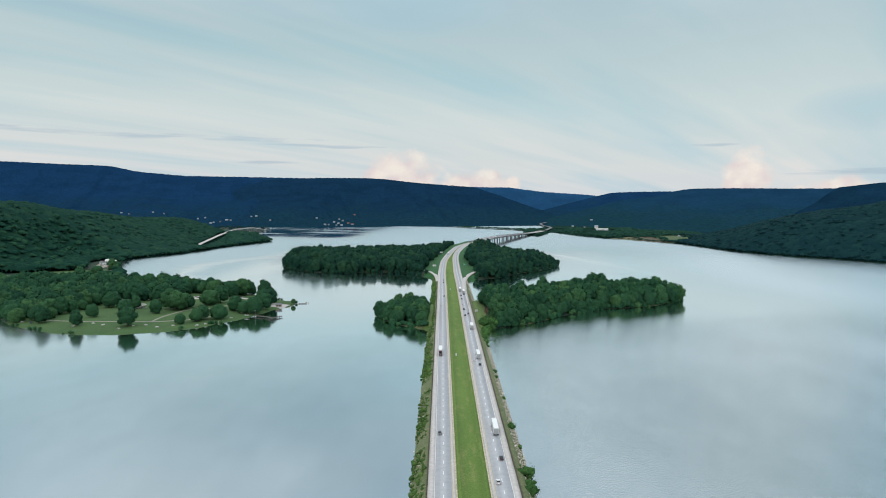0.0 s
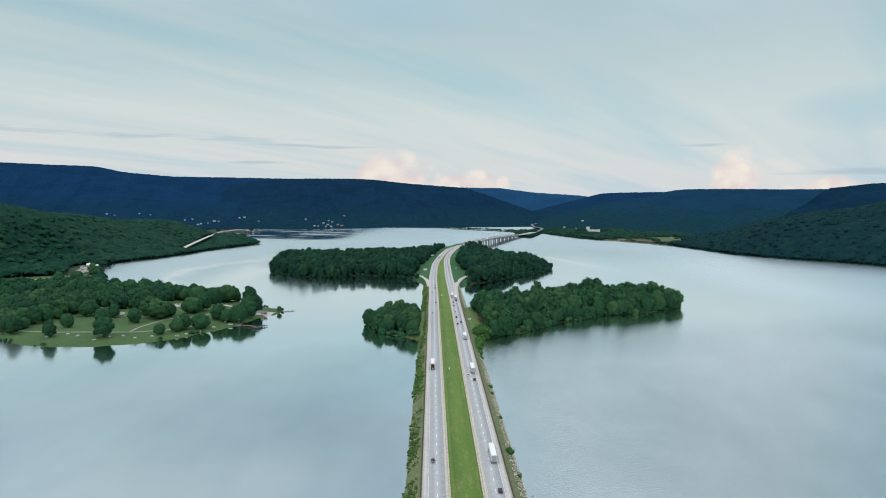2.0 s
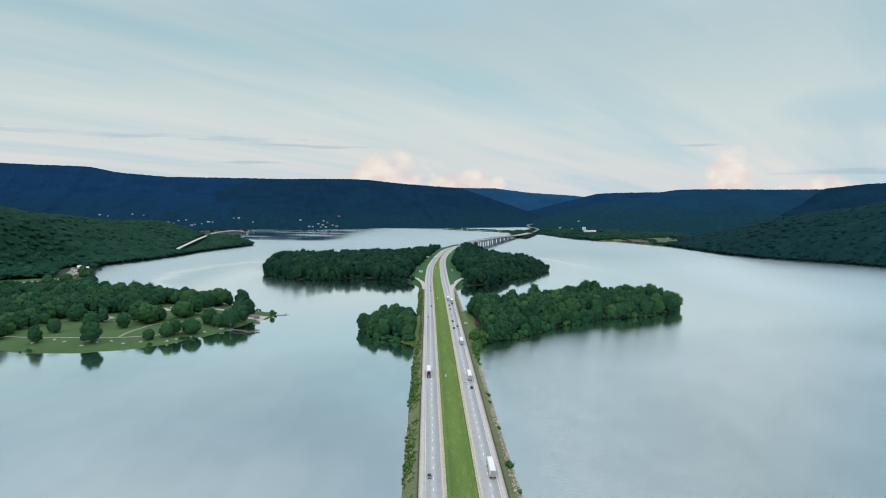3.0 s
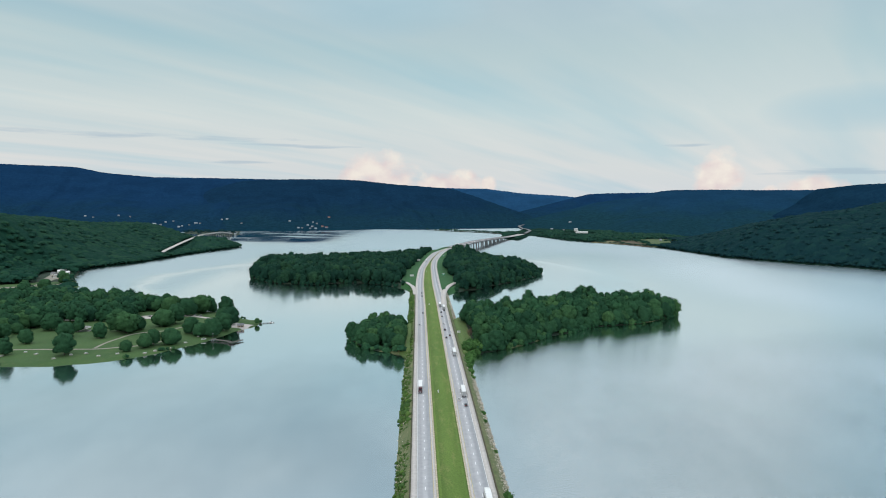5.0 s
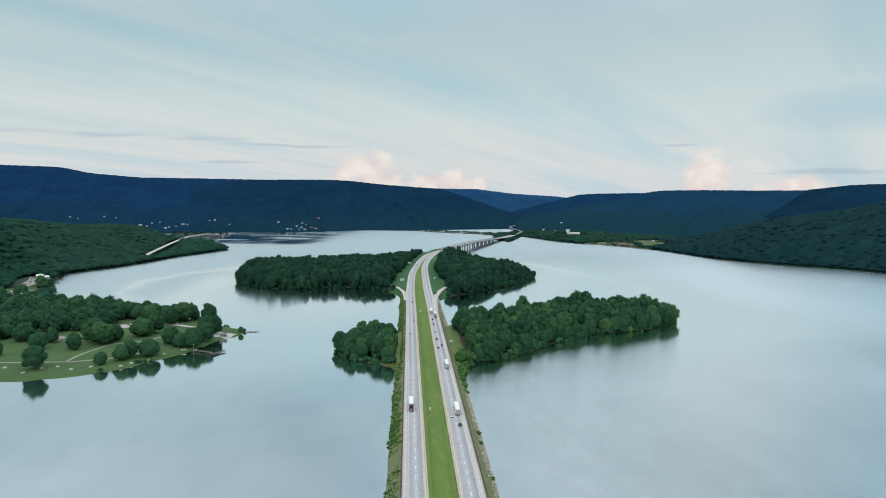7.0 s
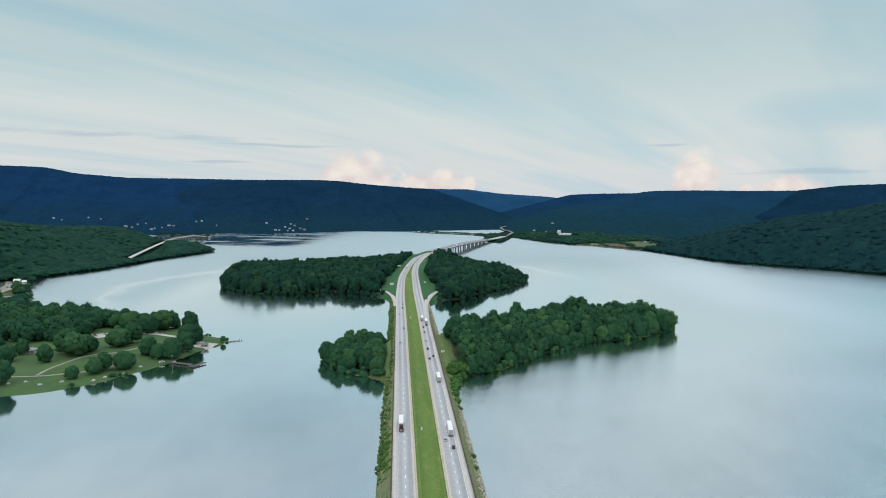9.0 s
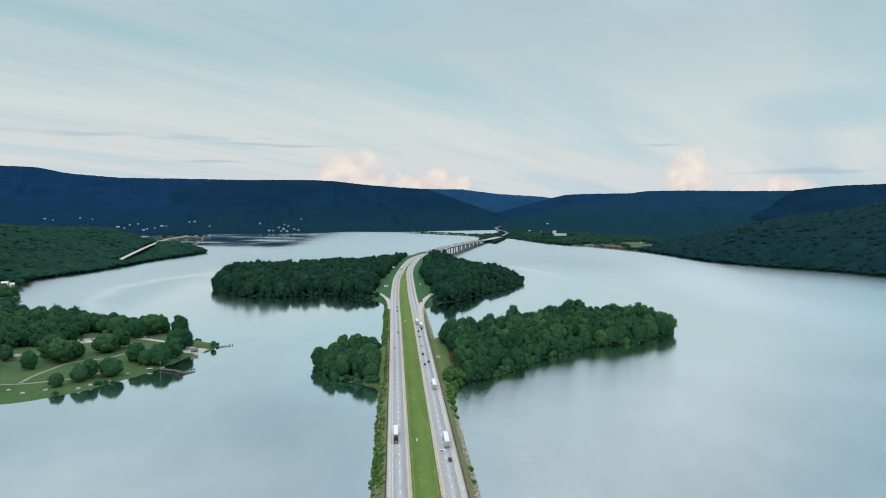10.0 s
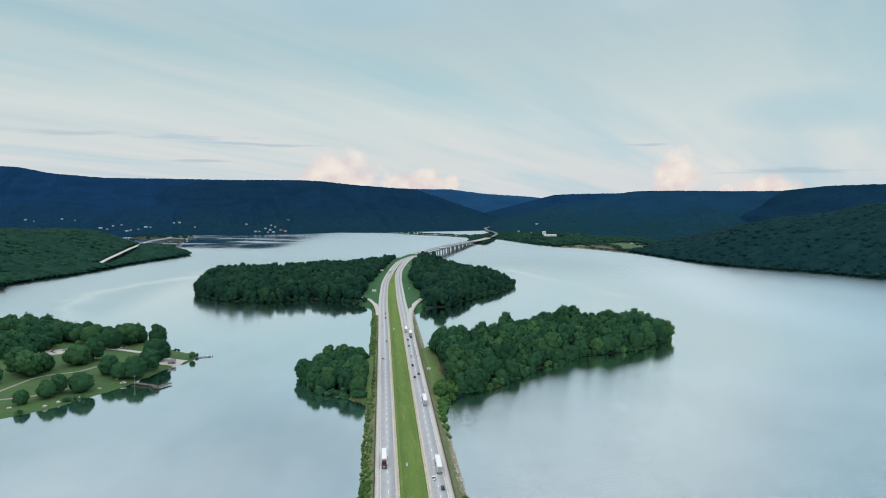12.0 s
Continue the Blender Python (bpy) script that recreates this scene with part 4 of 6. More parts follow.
gaps = ((X + 590 + (Y - 1190) * 0.35) ** 2 / 30 ** 2 + (Y - 1195) ** 2 / 95 ** 2 < 1) | ((Y - 1065 - (X + 575) * 0.85 > -62) & (Y - 1065 - (X + 575) * 0.85 < 52) & (X > -660) & (X < -528)) | (np.hypot(X + 606, (Y - 945) / 1.7) < 26)
ok = (d > 2) & ~gaps & ((X < -405) | (Y > 905) | ((X < -310) & (Y > 768) & (Y > 790 + (X + 330) * 0.4))) & ((X < -412) | (Y > 740))
along_road = Y - 1065 - (X + 575) * 0.85
young = (along_road < 0) & (along_road > -150) & (X > -720) & (X < -500)
size = rng.uniform(0.7, 1.1, len(X)) * np.where(young, 0.45, 1.0)
near = ok & (Y < 950) & (X > -0.65 * Y - 40)
wood("park_wood", X[near], Y[near], left_top(X[near], Y[near]), size[near], FAR_KINDS, LEAF_PARK, "green wood behind the lakeside park", 8)


def canopy(name, poly, box, step, top, shore, seed, label, mat=LEAF_HILL, keep=None, grow=1.0, masses=2, lift=0.0):
    """Closed woods on a hillside: a rounded, uneven crown for each tree, of a few masses of foliage."""
    X, Y = spread(poly, step, seed, box, 0.7)
    ok = shore(X, Y) > 2
    if keep is not None:
        ok &= keep(X, Y)
    X, Y = X[ok], Y[ok]
    Z = top(X, Y) + lift
    r = np.random.default_rng(seed)
    n = len(X)
    size, tone, turn = r.uniform(0.72, 1.28, n) * grow * (1 + 0.15 * bumps(X, Y, 45, seed)), r.uniform(0, 1, n), r.uniform(0, 6.28, n)
    C, S, T = [], [], []
    for k, (reach, up, q) in enumerate(((0.6, 5.0, 1.0), (3.4, 4.4, 0.8), (3.6, 4.0, 0.7))[:masses]):
        t = turn + k * 2.4
        C.append(np.stack([X + reach * np.cos(t) * size, Y + reach * np.sin(t) * size, Z + up * size], -1))
        S.append(np.stack([5.4 * q * size, 5.4 * q * size, 2.7 * q * size], -1))
        T.append(np.repeat(tone, 12))
    V, F = clumps(r, np.concatenate(C), np.concatenate(S), 0.2)
    N = unit(unit(V - np.repeat(np.concatenate(C), 12, 0)) * 0.5 + np.array([0, 0, 0.8]))
    return tagged(new(name, mesh_from(name, V, F, mat, normals=N, tone=np.concatenate(T))), label, "woodland", kind="stuff")


def canopy_roof(name, box, cell, step, top, shore, keep, label, seed, high=9.0, mat=LEAF_HILL, relief=0.4):
    """A closed wood seen from far off: one roof of rounded crowns that run into one another, each tree with its own tone."""
    x0, x1, y0, y1 = box
    X, Y = np.meshgrid(np.arange(x0, x1, cell), np.arange(y0, y1, cell))
    r = np.random.default_rng(seed)
    X, Y = X + r.uniform(-0.4, 0.4, X.shape) * cell, Y + r.uniform(-0.4, 0.4, Y.shape) * cell
    ci, cj = np.floor(X / step), np.floor(Y / step)
    Z, tone = np.zeros(X.shape), np.zeros(X.shape)
    for di in (-1, 0, 1):
        for dj in (-1, 0, 1):
            i, j = ci + di, cj + dj
            tx, ty = (i + hashed(i, j, seed)) * step, (j + hashed(i, j, seed + 1)) * step
            wide = step * (0.6 + 0.6 * hashed(i, j, seed + 2))
            h = high * (1 - relief * 0.8 * hashed(i, j, seed + 3))
            q = np.clip(1 - ((X - tx) ** 2 + (Y - ty) ** 2) / wide ** 2, 0, 1)
            dome = h * (1 - relief + relief * np.sqrt(q)) * (q > 0)
            tone = np.where(dome > Z, hashed(i, j, seed + 4), tone)
            Z = np.maximum(Z, dome)
    Z = np.maximum(Z, high * (1 - 1.5 * relief)) + high * 0.10 * bumps(X, Y, 40, seed) + r.normal(0, 0.16, X.shape)
    d = shore(X, Y)
    use = (d > 1.0) & keep(X, Y)
    n, m = X.shape
    pad = np.pad(use.astype(float), 2)
    share = sum(pad[a:a + n, b:b + m] for a in range(5) for b in range(5)) / 25
    Z = top(X, Y) + Z * np.clip(d / 5.0, 0.25, 1) * np.clip((share - 0.35) / 0.6, 0.02, 1)
    idx = np.arange(n * m).reshape(n, m)
    ok = (use[:-1, :-1] & use[1:, :-1] & use[:-1, 1:] & use[1:, 1:]).ravel()
    F = np.stack([idx[:-1, :-1], idx[:-1, 1:], idx[1:, 1:], idx[1:, :-1]], -1).reshape(-1, 4)[ok]
    used, F = np.unique(F, return_inverse=True)
    V = np.stack([X.ravel(), Y.ravel(), Z.ravel()], -1)[used]
    tagged(new(name, mesh_from(name, V, F.reshape(-1, 4), mat, True, tone=tone.ravel()[used])), label, "woodland", kind="stuff")


def on_hill(x, y):
    """Off the old road and its bank, off the valley's wood, and within sight."""
    road = np.interp(y, [1640, 1780, 1900, 2050], [-575, -600, -618, -630])
    bank = (y > 1610) & (x > np.interp(y, [1600, 1780, 1900, 2050], [-590, -606, -620, -634])) & (x < -0.314 * y)
    return ((x < -560) | (y > 1300)) & (x > -0.66 * y - 60) & ((np.abs(x - road) > 11) | (y < 1630)) & ~((x > -742) & (y < 1338)) & ~bank


def on_far_slope(x, y):
    return (x < 0.74 * y + 60) & ~((y > 2030) & (x < 790))


def in_valley(x, y, low_growth):
    """The flat wood between the park and the hill; low young growth in front of the bay road."""
    open_ground = ((x + 590 + (y - 1190) * 0.35) ** 2 / 26 ** 2 + (y - 1195) ** 2 / 85 ** 2 < 1) | ((y - 1065 - (x + 575) * 0.85 > -66) & (y - 1065 - (x + 575) * 0.85 < 48) & (x > -660) & (x < -528)) | (np.hypot(x + 612, (y - 955) / 1.7) < 26)
    along = y - 1065 - (x + 575) * 0.85
    young = (along < 0) & (along > -150) & (x > -720) & (x < -500)
    return (x > -754) & (y > 945) & (y < 1350) & (x < np.interp(y, [945, 1300, 1301], [-300, -300, -540])) & ~open_ground & (young == low_growth)


canopy_roof("valley_wood", (-757, -300, 940, 1352), 2.2, 9.5, left_top, left_shore, lambda x, y: in_valley(x, y, False), "green wood at the foot of the lakeside hill", 18, 12.0, LEAF_VALLEY, 0.62)
canopy("valley_treetops", LEFT, (-757, -300, 940, 1352), 13.0, left_top, left_shore, 48, "rounded crowns standing out of the valley wood", LEAF_VALLEY, keep=lambda x, y: in_valley(x, y, False), grow=1.1, masses=3, lift=3.2)
canopy("young_wood", LEFT, (-745, -480, 940, 1345), 5.5, left_top, left_shore, 28, "low young trees in front of the bay road", LEAF_VALLEY, keep=lambda x, y: in_valley(x, y, True) & (bumps(x, y, 24, 8) > -0.2), grow=0.4)
canopy_roof("hill_wood", (-1250, -478, 1080, 2110), 2.7, 9.0, left_top, left_shore, on_hill, "dark green wood covering the lakeside hill", 12, 10.0, LEAF_HILL, 0.46)
canopy("hill_treetops", LEFT, (-1250, -478, 1080, 2110), 14.0, left_top, left_shore, 42, "crowns standing out of the wood on the lakeside hill", keep=on_hill, lift=1.7)
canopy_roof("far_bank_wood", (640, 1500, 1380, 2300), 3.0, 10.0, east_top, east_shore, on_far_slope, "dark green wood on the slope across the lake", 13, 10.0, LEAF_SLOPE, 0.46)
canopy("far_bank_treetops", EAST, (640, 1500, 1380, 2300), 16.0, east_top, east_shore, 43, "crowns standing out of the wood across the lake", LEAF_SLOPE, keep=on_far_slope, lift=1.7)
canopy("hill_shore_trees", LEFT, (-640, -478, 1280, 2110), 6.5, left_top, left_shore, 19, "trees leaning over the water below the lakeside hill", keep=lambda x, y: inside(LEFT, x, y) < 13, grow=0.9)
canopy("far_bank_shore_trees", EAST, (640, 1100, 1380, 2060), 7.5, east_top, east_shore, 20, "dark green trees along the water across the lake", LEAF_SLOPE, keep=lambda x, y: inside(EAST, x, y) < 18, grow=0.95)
canopy("far_field_wood", EAST, (280, 900, 2030, 2800), 13.0, east_top, east_shore, 14, "hedges and woods round the far fields",
       keep=lambda x, y: ((bumps(x, y, 90, 6) > -0.55) | (inside(EAST, x, y) < 16)) & ~((y < np.where(x > 680, 2325, 2255)) & (y > 2040) & (x > 545) & (x < 820) & (bumps(x, y, 30, 7) < 0.5) & (np.abs(x - 623) > 7) & (np.abs(x - 678) > 8)) & (np.abs(x - line(y)) > 26) & ~((x > 375) & (x < 475) & (y > 2620) & (bumps(x, y, 25, 9) < 0.35)) & ~(np.hypot(x - 600, (y - 2640) / 1.7) < 62))
canopy("field_fringe", EAST, (540, 790, 2030, 2300), 7.0, east_top, east_shore, 44, "low trees between the far fields and the water", keep=lambda x, y: (inside(EAST, x, y) < 14) & (bumps(x, y, 22, 3) > -0.25), grow=0.5)
canopy("roadside_scrub", LEFT, (-640, -540, 1600, 2060), 5.0, left_top, left_shore, 17, "low scrub on the bank below the old road", keep=lambda x, y: (x > np.interp(y, [1600, 1780, 1900, 2050], [-562, -586, -604, -618])) & (x < np.where(y > 1790, -0.312 * y, 0)), grow=0.7)
canopy("point_wood", LEFT, (-640, -474, 1790, 2090), 7.0, left_top, left_shore, 24, "full trees on the point below the old bridge", keep=lambda x, y: x > -0.312 * y, grow=0.95)
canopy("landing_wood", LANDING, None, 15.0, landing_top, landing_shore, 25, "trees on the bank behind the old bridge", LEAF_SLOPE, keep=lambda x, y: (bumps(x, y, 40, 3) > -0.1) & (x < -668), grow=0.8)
canopy("spit_wood", SPIT, None, 12.0, spit_top, spit_shore, 15, "low trees on the far spit", grow=0.8)


def shore_shrubs(name, poly, top, shore, seed, step, size, label, keep=None, mat=LEAF_WOOD):
    """Low overhanging growth along a waterline."""
    r = np.random.default_rng(seed)
    X, Y = spread(poly, step, seed)
    d = shore(X, Y)
    ok = (d > -0.6) & (d < step * 0.9)
    if keep is not None:
        ok &= keep(X, Y)
    X, Y = X[ok], Y[ok]
    small = [(V * np.array([1.15, 1.15, 0.8]) - np.array([0, 0, 1.5]), F, N) for V, F, N in CHEAP_KINDS]
    wood(name, X, Y, np.maximum(top(X, Y), 0.1), size * r.uniform(0.6, 1.3, len(X)), small, mat, label, seed)


shore_shrubs("small_island_shrubs", SMALL, small_top, small_shore, 31, 4.5, 0.36, "leafy growth hanging over the small island's shore", lambda x, y: x < -16)
shore_shrubs("long_island_shrubs", RIGHT, right_top, right_shore, 32, 5.0, 0.40, "leafy growth hanging over the long island's shore", lambda x, y: (x > 46) & (y < 900))
shore_shrubs("highway_island_shrubs", CROSSED, crossed_top, crossed_shore, 33, 7.0, 0.48, "leafy growth along the wooded island's shore", lambda x, y: (np.abs(x - line(y)) > 38) & (y < 1280), LEAF_DEEP)
shore_shrubs("park_shore_shrubs", LEFT, left_top, left_shore, 34, 3.6, 0.16, "small tufts of growth along the park's shore", lambda x, y: (y < 830) & (x > -450) & (bumps(x, y, 14, 3) > 0.12))


# ---------------------------------------------------------------- shrubs and stones on the causeway
def causeway_shrubs():
    r = np.random.default_rng(21)
    C, S = [], []
    y = -120.0
    while y < 1060:
        y += r.uniform(0.7, 2.4)
        thick = bumps(np.array([y]), np.array([0.0]), 28, 17)[0]
        if thick < -0.5 and not 660 < y < 770:
            continue
        for _ in range(4):
            o = -r.uniform(20.9, 26.8)
            h = np.interp(o, [-26, -21], [0.6, 5.0])
            g = min(1.7, 0.58 * math.exp(r.normal(0, 0.5))) * (0.95 + 0.8 * max(thick, -0.3))
            x, yy = across(y, o)
            C.append((float(x), float(yy), h + g * 0.5))
            S.append((g, g, g * 0.95))
    V, F = clumps(r, np.array(C), np.array(S), 0.4)
    shade = r.uniform(0, 1, len(C))
    k = r.integers(0, len(C), 5000)
    dirs = r.normal(0, 1, (5000, 3))
    dirs /= np.linalg.norm(dirs, axis=1)[:, None]
    V2, F2 = sprays(r, np.array(C)[k] + dirs * np.array(S)[k] * 1.1, 0.22)
    tagged(new("bank_shrubs", mesh_from("bank_shrubs", np.concatenate([V, V2]), np.concatenate([F, F2 + len(V)]), LEAF_SHRUB, True, tone=np.concatenate([np.repeat(shade, 12), np.repeat(shade[k], 3)]))), "tangled green shrubs along the water's edge of the causeway", "shrubs", kind="stuff")


def causeway_stones():
    r = np.random.default_rng(22)
    C, S = [], []
    for side, count in ((1, 6600), (-1, 300)):
        ys_ = -120 + 1170 * r.uniform(0, 1, count)
        o = 22.6 + 4.8 * r.uniform(0, 1, count) ** 0.75
        x, yy = across(ys_, o * side)
        z = np.interp(o, [22.0, 25.2, 27.4], [4.7, 1.1, -0.5])
        g = r.uniform(0.16, 0.60, count)
        C.append(np.stack([x, yy, z + 0.1], -1))
        S.append(np.stack([g * r.uniform(0.8, 1.4, count), g * r.uniform(0.8, 1.4, count), g * 0.7], -1))
    V, F = clumps(r, np.concatenate(C), np.concatenate(S), 0.25)
    tagged(new("riprap", mesh_from("riprap", V, F, ROCK)), "pale broken riprap stones on the causeway banks", "stones", kind="stuff")


causeway_shrubs()
causeway_stones()


def bush(x, y, z, size, seed):
    r = np.random.default_rng(seed)
    n = 26
    dirs = r.normal(0, 1, (n, 3))
    dirs /= np.linalg.norm(dirs, axis=1)[:, None]
    C = dirs * np.array([1.0, 1.0, 0.6]) * r.uniform(0.4, 1.0, (n, 1)) + np.array([0, 0, 0.55])
    V, F = clumps(r, C, np.full((n, 3), 0.42), 0.4)
    V2, F2 = sprays(r, C[r.integers(0, n, 160)] + r.normal(0, 0.35, (160, 3)), 0.12)
    ob = thing("bush", "leafy green bush on the stony causeway bank", "bush", pose(x, y, z) @ Matrix.Diagonal((size, size, size, 1)), "bushes on the bank")
    part("foliage", mesh_from("foliage", np.concatenate([V, V2]), np.concatenate([F, F2 + len(V)]), LEAF_BUSH), LEAF_BUSH, ob)
    part("stem", Shape().tube((0, 0, -0.6), (0, 0, 0.6), 0.08, 0.04, 6), BARK, ob)


for k, (y, o, s) in enumerate(((300, 24.3, 3.2), (306, 25.6, 2.4), (290, 24.8, 2.6), (282, 24.2, 2.8), (364, 23.8, 2.2), (424, 25.6, 1.2), (487, 24.8, 1.5), (576, 25.2, 2.0), (590, 25.0, 2.6), (603, 24.6, 3.0), (616, 24.4, 3.4), (626, 25.5, 3.6), (636, 26.5, 3.8), (470, 24.2, 1.2), (340, 26.2, 1.2))):
    x, yy = across(y, o)
    bush(float(x), float(yy), float(np.interp(o, [22, 25.2, 27.2], [4.6, 1.2, -0.4])), s, k)

for k, (x, y, s) in enumerate(((40.5, 676, 3.4), (40, 665, 3.8), (39.6, 655, 3.6), (39.4, 645, 3.4), (44.5, 686, 3.6), (45, 674, 4.2), (44.5, 663, 4.4), (43.5, 652, 4.0), (49, 684, 4.2), (49.5, 670, 4.6), (47.5, 658, 4.2), (38.6, 631, 3.2), (41.5, 640, 3.4))):
    bush(x, y, max(0.3, float(right_top(x, y))), s, 40 + k)


def dry_tree(x, y, z, size):
    ob = thing("dry_tree", "bare reddish-brown dry tree at the wood's edge", "tree", pose(x, y, z) @ Matrix.Diagonal((size, size, size, 1)))
    part("trunk", trunk_shape(77, 12, 10), BARK, ob)
    r = np.random.default_rng(77)
    P = r.normal(0, 1, (420, 3)) * np.array([1.9, 1.9, 2.2]) + np.array([0, 0, 7.0])
    V, F = sprays(r, P, 0.32)
    part("crown", mesh_from("crown", V, F, DRY_LEAF), DRY_LEAF, ob, "thin dry brown twigs")


dry_tree(46.5, 716, float(right_top(46.5, 716)), 0.85)

# ---------------------------------------------------------------- highway
RY = np.concatenate([np.arange(-200, 1000, 20.0), np.arange(1000, 2600, 8.0)])
WIDE = 11.5


def carriageway(name, side, label):
    """side -1: the carriageway to the west, +1: to the east."""
    root = thing(name, label, "road", kind="structure")
    if side > 0:
        edge, at = (lambda y: half_gap(y)), (lambda k: (lambda y: half_gap(y) + k))
    else:
        edge, at = (lambda y: -half_gap(y)), (lambda k: (lambda y: -half_gap(y) - k))

    def strip(nm, k0, k1, dz, mat, label="", thick=0.25, ys_=RY, cols=2):
        lo, hi = (at(k0), at(k1)) if side > 0 else (at(k1), at(k0))
        return ribbon(nm, ys_, lo, hi, dz, mat, root, label, thick, cols)

    strip("verge_edge", -0.9, 0.0, -0.03, KERB_EDGE, "tan gravel edge of the pavement")
    strip("inner_shoulder", 0.0, 1.2, 0.0, SHOULDER)
    strip("lanes", 1.2, 8.52, 0.006, ROAD)
    strip("outer_shoulder", 8.52, WIDE, 0.0, SHOULDER)
    strip("edge_line", 1.1, 1.3, 0.03, YELLOW, "worn yellow edge line", 0.02)
    strip("edge_line", 8.45, 8.68, 0.03, WHITE, "white edge line", 0.02)
    dash = Shape().box(-0.15, 0.15, -1.85, 1.85, 0, 0.012).mesh("lane_dash", WHITE)
    for k in range(150):
        y = 160 + k * 12.19 + (5 if side > 0 else 0)
        if y > 1750:
            break
        o = float(at(4.86)(y))
        x, yy = across(y, o)
        x2, y2 = across(y + 2, float(at(4.86)(y + 2)))
        ob = new("lane_dash", dash)
        ob.parent = root
        ob.matrix_local = pose(float(x), float(yy), float(deck(y)) + 0.022, math.degrees(math.atan2(float(deck(y + 2) - deck(y)), 2.0)), 0, -math.degrees(math.atan2(float(x2 - x), float(y2 - yy))))
    return root


carriageway("road_west", -1, "two-lane concrete highway carriageway with worn dashed lines")
carriageway("road_east", 1, "two-lane concrete highway carriageway with worn dashed lines")
ribbon_ob = ribbon("median", np.arange(-200, 1460, 10.0), lambda y: -half_gap(y) + 0.88, lambda y: half_gap(y) - 0.88, -0.10, MEDIAN, None, "mown yellow-green grass median between the carriageways", 0.3, 9)
tagged(ribbon_ob, "", "grass", kind="structure")
me = ribbon_ob.data
co = np.empty(len(me.vertices) * 3, np.float32)
me.vertices.foreach_get("co", co)
co = co.reshape(-1, 3)
n_ = len(np.arange(-200, 1460, 10.0))
for k in range(9):
    f = abs(k / 4 - 1)
    co[k * n_:(k + 1) * n_, 2] -= (1 - f * f) * 0.7 * np.interp(co[k * n_:(k + 1) * n_, 1], [1000, 1400], [1, 0.2])
me.vertices.foreach_set("co", co.ravel())


def slip_road(name, pts, width, label, mat=SHOULDER):
    """A ramp that leaves the carriageway in a curve."""
    p = np.array(pts, float)
    t = np.linspace(0, len(p) - 1, 40)
    q = np.stack([sum(w * np.interp(np.clip(t + k, 0, len(p) - 1), range(len(p)), p[:, i]) for k, w in ((-0.4, 0.25), (0, 0.5), (0.4, 0.25))) for i in range(3)], -1)
    d = np.gradient(q[:, :2], axis=0)
    d /= np.linalg.norm(d, axis=1)[:, None]
    nrm = np.stack([d[:, 1], -d[:, 0], np.zeros(40)], -1)
    V = np.concatenate([q - nrm * width / 2, q + nrm * width / 2, q + nrm * width / 2 - (0, 0, 0.4), q - nrm * width / 2 - (0, 0, 0.4)])
    idx = np.arange(160).reshape(4, 40)
    F = np.concatenate([np.stack([idx[a, :-1], idx[b, :-1], idx[b, 1:], idx[a, 1:]], -1) for a, b in ((0, 1), (1, 2), (2, 3), (3, 0))])
    tagged(new(name, mesh_from(name, V, F, mat)), label, "road", kind="structure")


slip_road("ramp_east", [(28.5, 900, 6.05), (29.5, 960, 6.05), (31.5, 1010, 6.06), (37, 1060, 6.0), (46, 1105, 6.0), (60, 1150, 5.6), (74, 1168, 5.2)], 7.0, "pale exit ramp curving off into the trees")
slip_road("ramp_west", [(-7.0, 990, 6.05), (-8.0, 1030, 6.05), (-11, 1075, 6.0), (-18, 1120, 5.8), (-30, 1150, 5.2), (-44, 1162, 4.6)], 6.0, "pale entry ramp curving out of the trees")


slip_road("ramp_merge", [(-30, 1466, 6.4), (-16, 1478, 7.3), (-3.6, 1490, 8.0), (6, 1520, 8.6), (12, 1570, 9.9)], 6.0, "pale entry ramp merging before the bridge")


def guardrail(name, off, y0, y1, label):
    root = thing(name, label, "guardrail", kind="structure")
    ys_ = np.arange(y0, y1, 12.0)
    o = np.sign(off) * (half_gap(ys_) + abs(off))
    rail = Shape()
    x, y = across(ys_, o)
    z = deck(ys_)
    prof_ = [(-0.04, 0.45), (0.05, 0.52), (-0.02, 0.60), (0.05, 0.68), (-0.04, 0.76)]
    n = len(ys_)
    rail.add([(float(x[i]) + a, float(y[i]), float(z[i]) + b) for a, b in prof_ for i in range(n)], [(k * n + i, k * n + i + 1, (k + 1) * n + i + 1, (k + 1) * n + i) for k in range(4) for i in range(n - 1)])
    part("rail", rail, BROWN_STEEL, root)
    # narrow dark strip under the rail, added to thicken its line
    strip = Shape()
    edge = [across(ys_, np.sign(off) * (half_gap(ys_) + abs(off) + k)) for k in (-0.05, 0.18)]
    strip.add([(float(e[0][i]), float(e[1][i]), float(z[i]) + dz) for e in edge for dz in (0.07, -0.5) for i in range(n)], [(a * n + i, a * n + i + 1, b * n + i + 1, b * n + i) for a, b in ((0, 2), (1, 0), (2, 3)) for i in range(n - 1)])
    part("mow_strip", strip, BROWN_STEEL, root, "narrow brown strip under the rail")
    posts = Shape()
    for yy in np.arange(y0, y1, 1.9):
        px_, py_ = across(yy, np.sign(off) * (half_gap(yy) + abs(off) + 0.12))
        h = float(deck(yy))
        posts.box(float(px_) - 0.08, float(px_) + 0.08, float(py_) - 0.1, float(py_) + 0.1, h - 0.6, h + 0.72)
    tagged(part("posts", posts, TIMBER, root), kind="stuff")


guardrail("guardrail_west", -11.9, 120, 985, "brown steel guardrail along the causeway")
guardrail("guardrail_east", 11.9, 120, 870, "brown steel guardrail along the causeway")


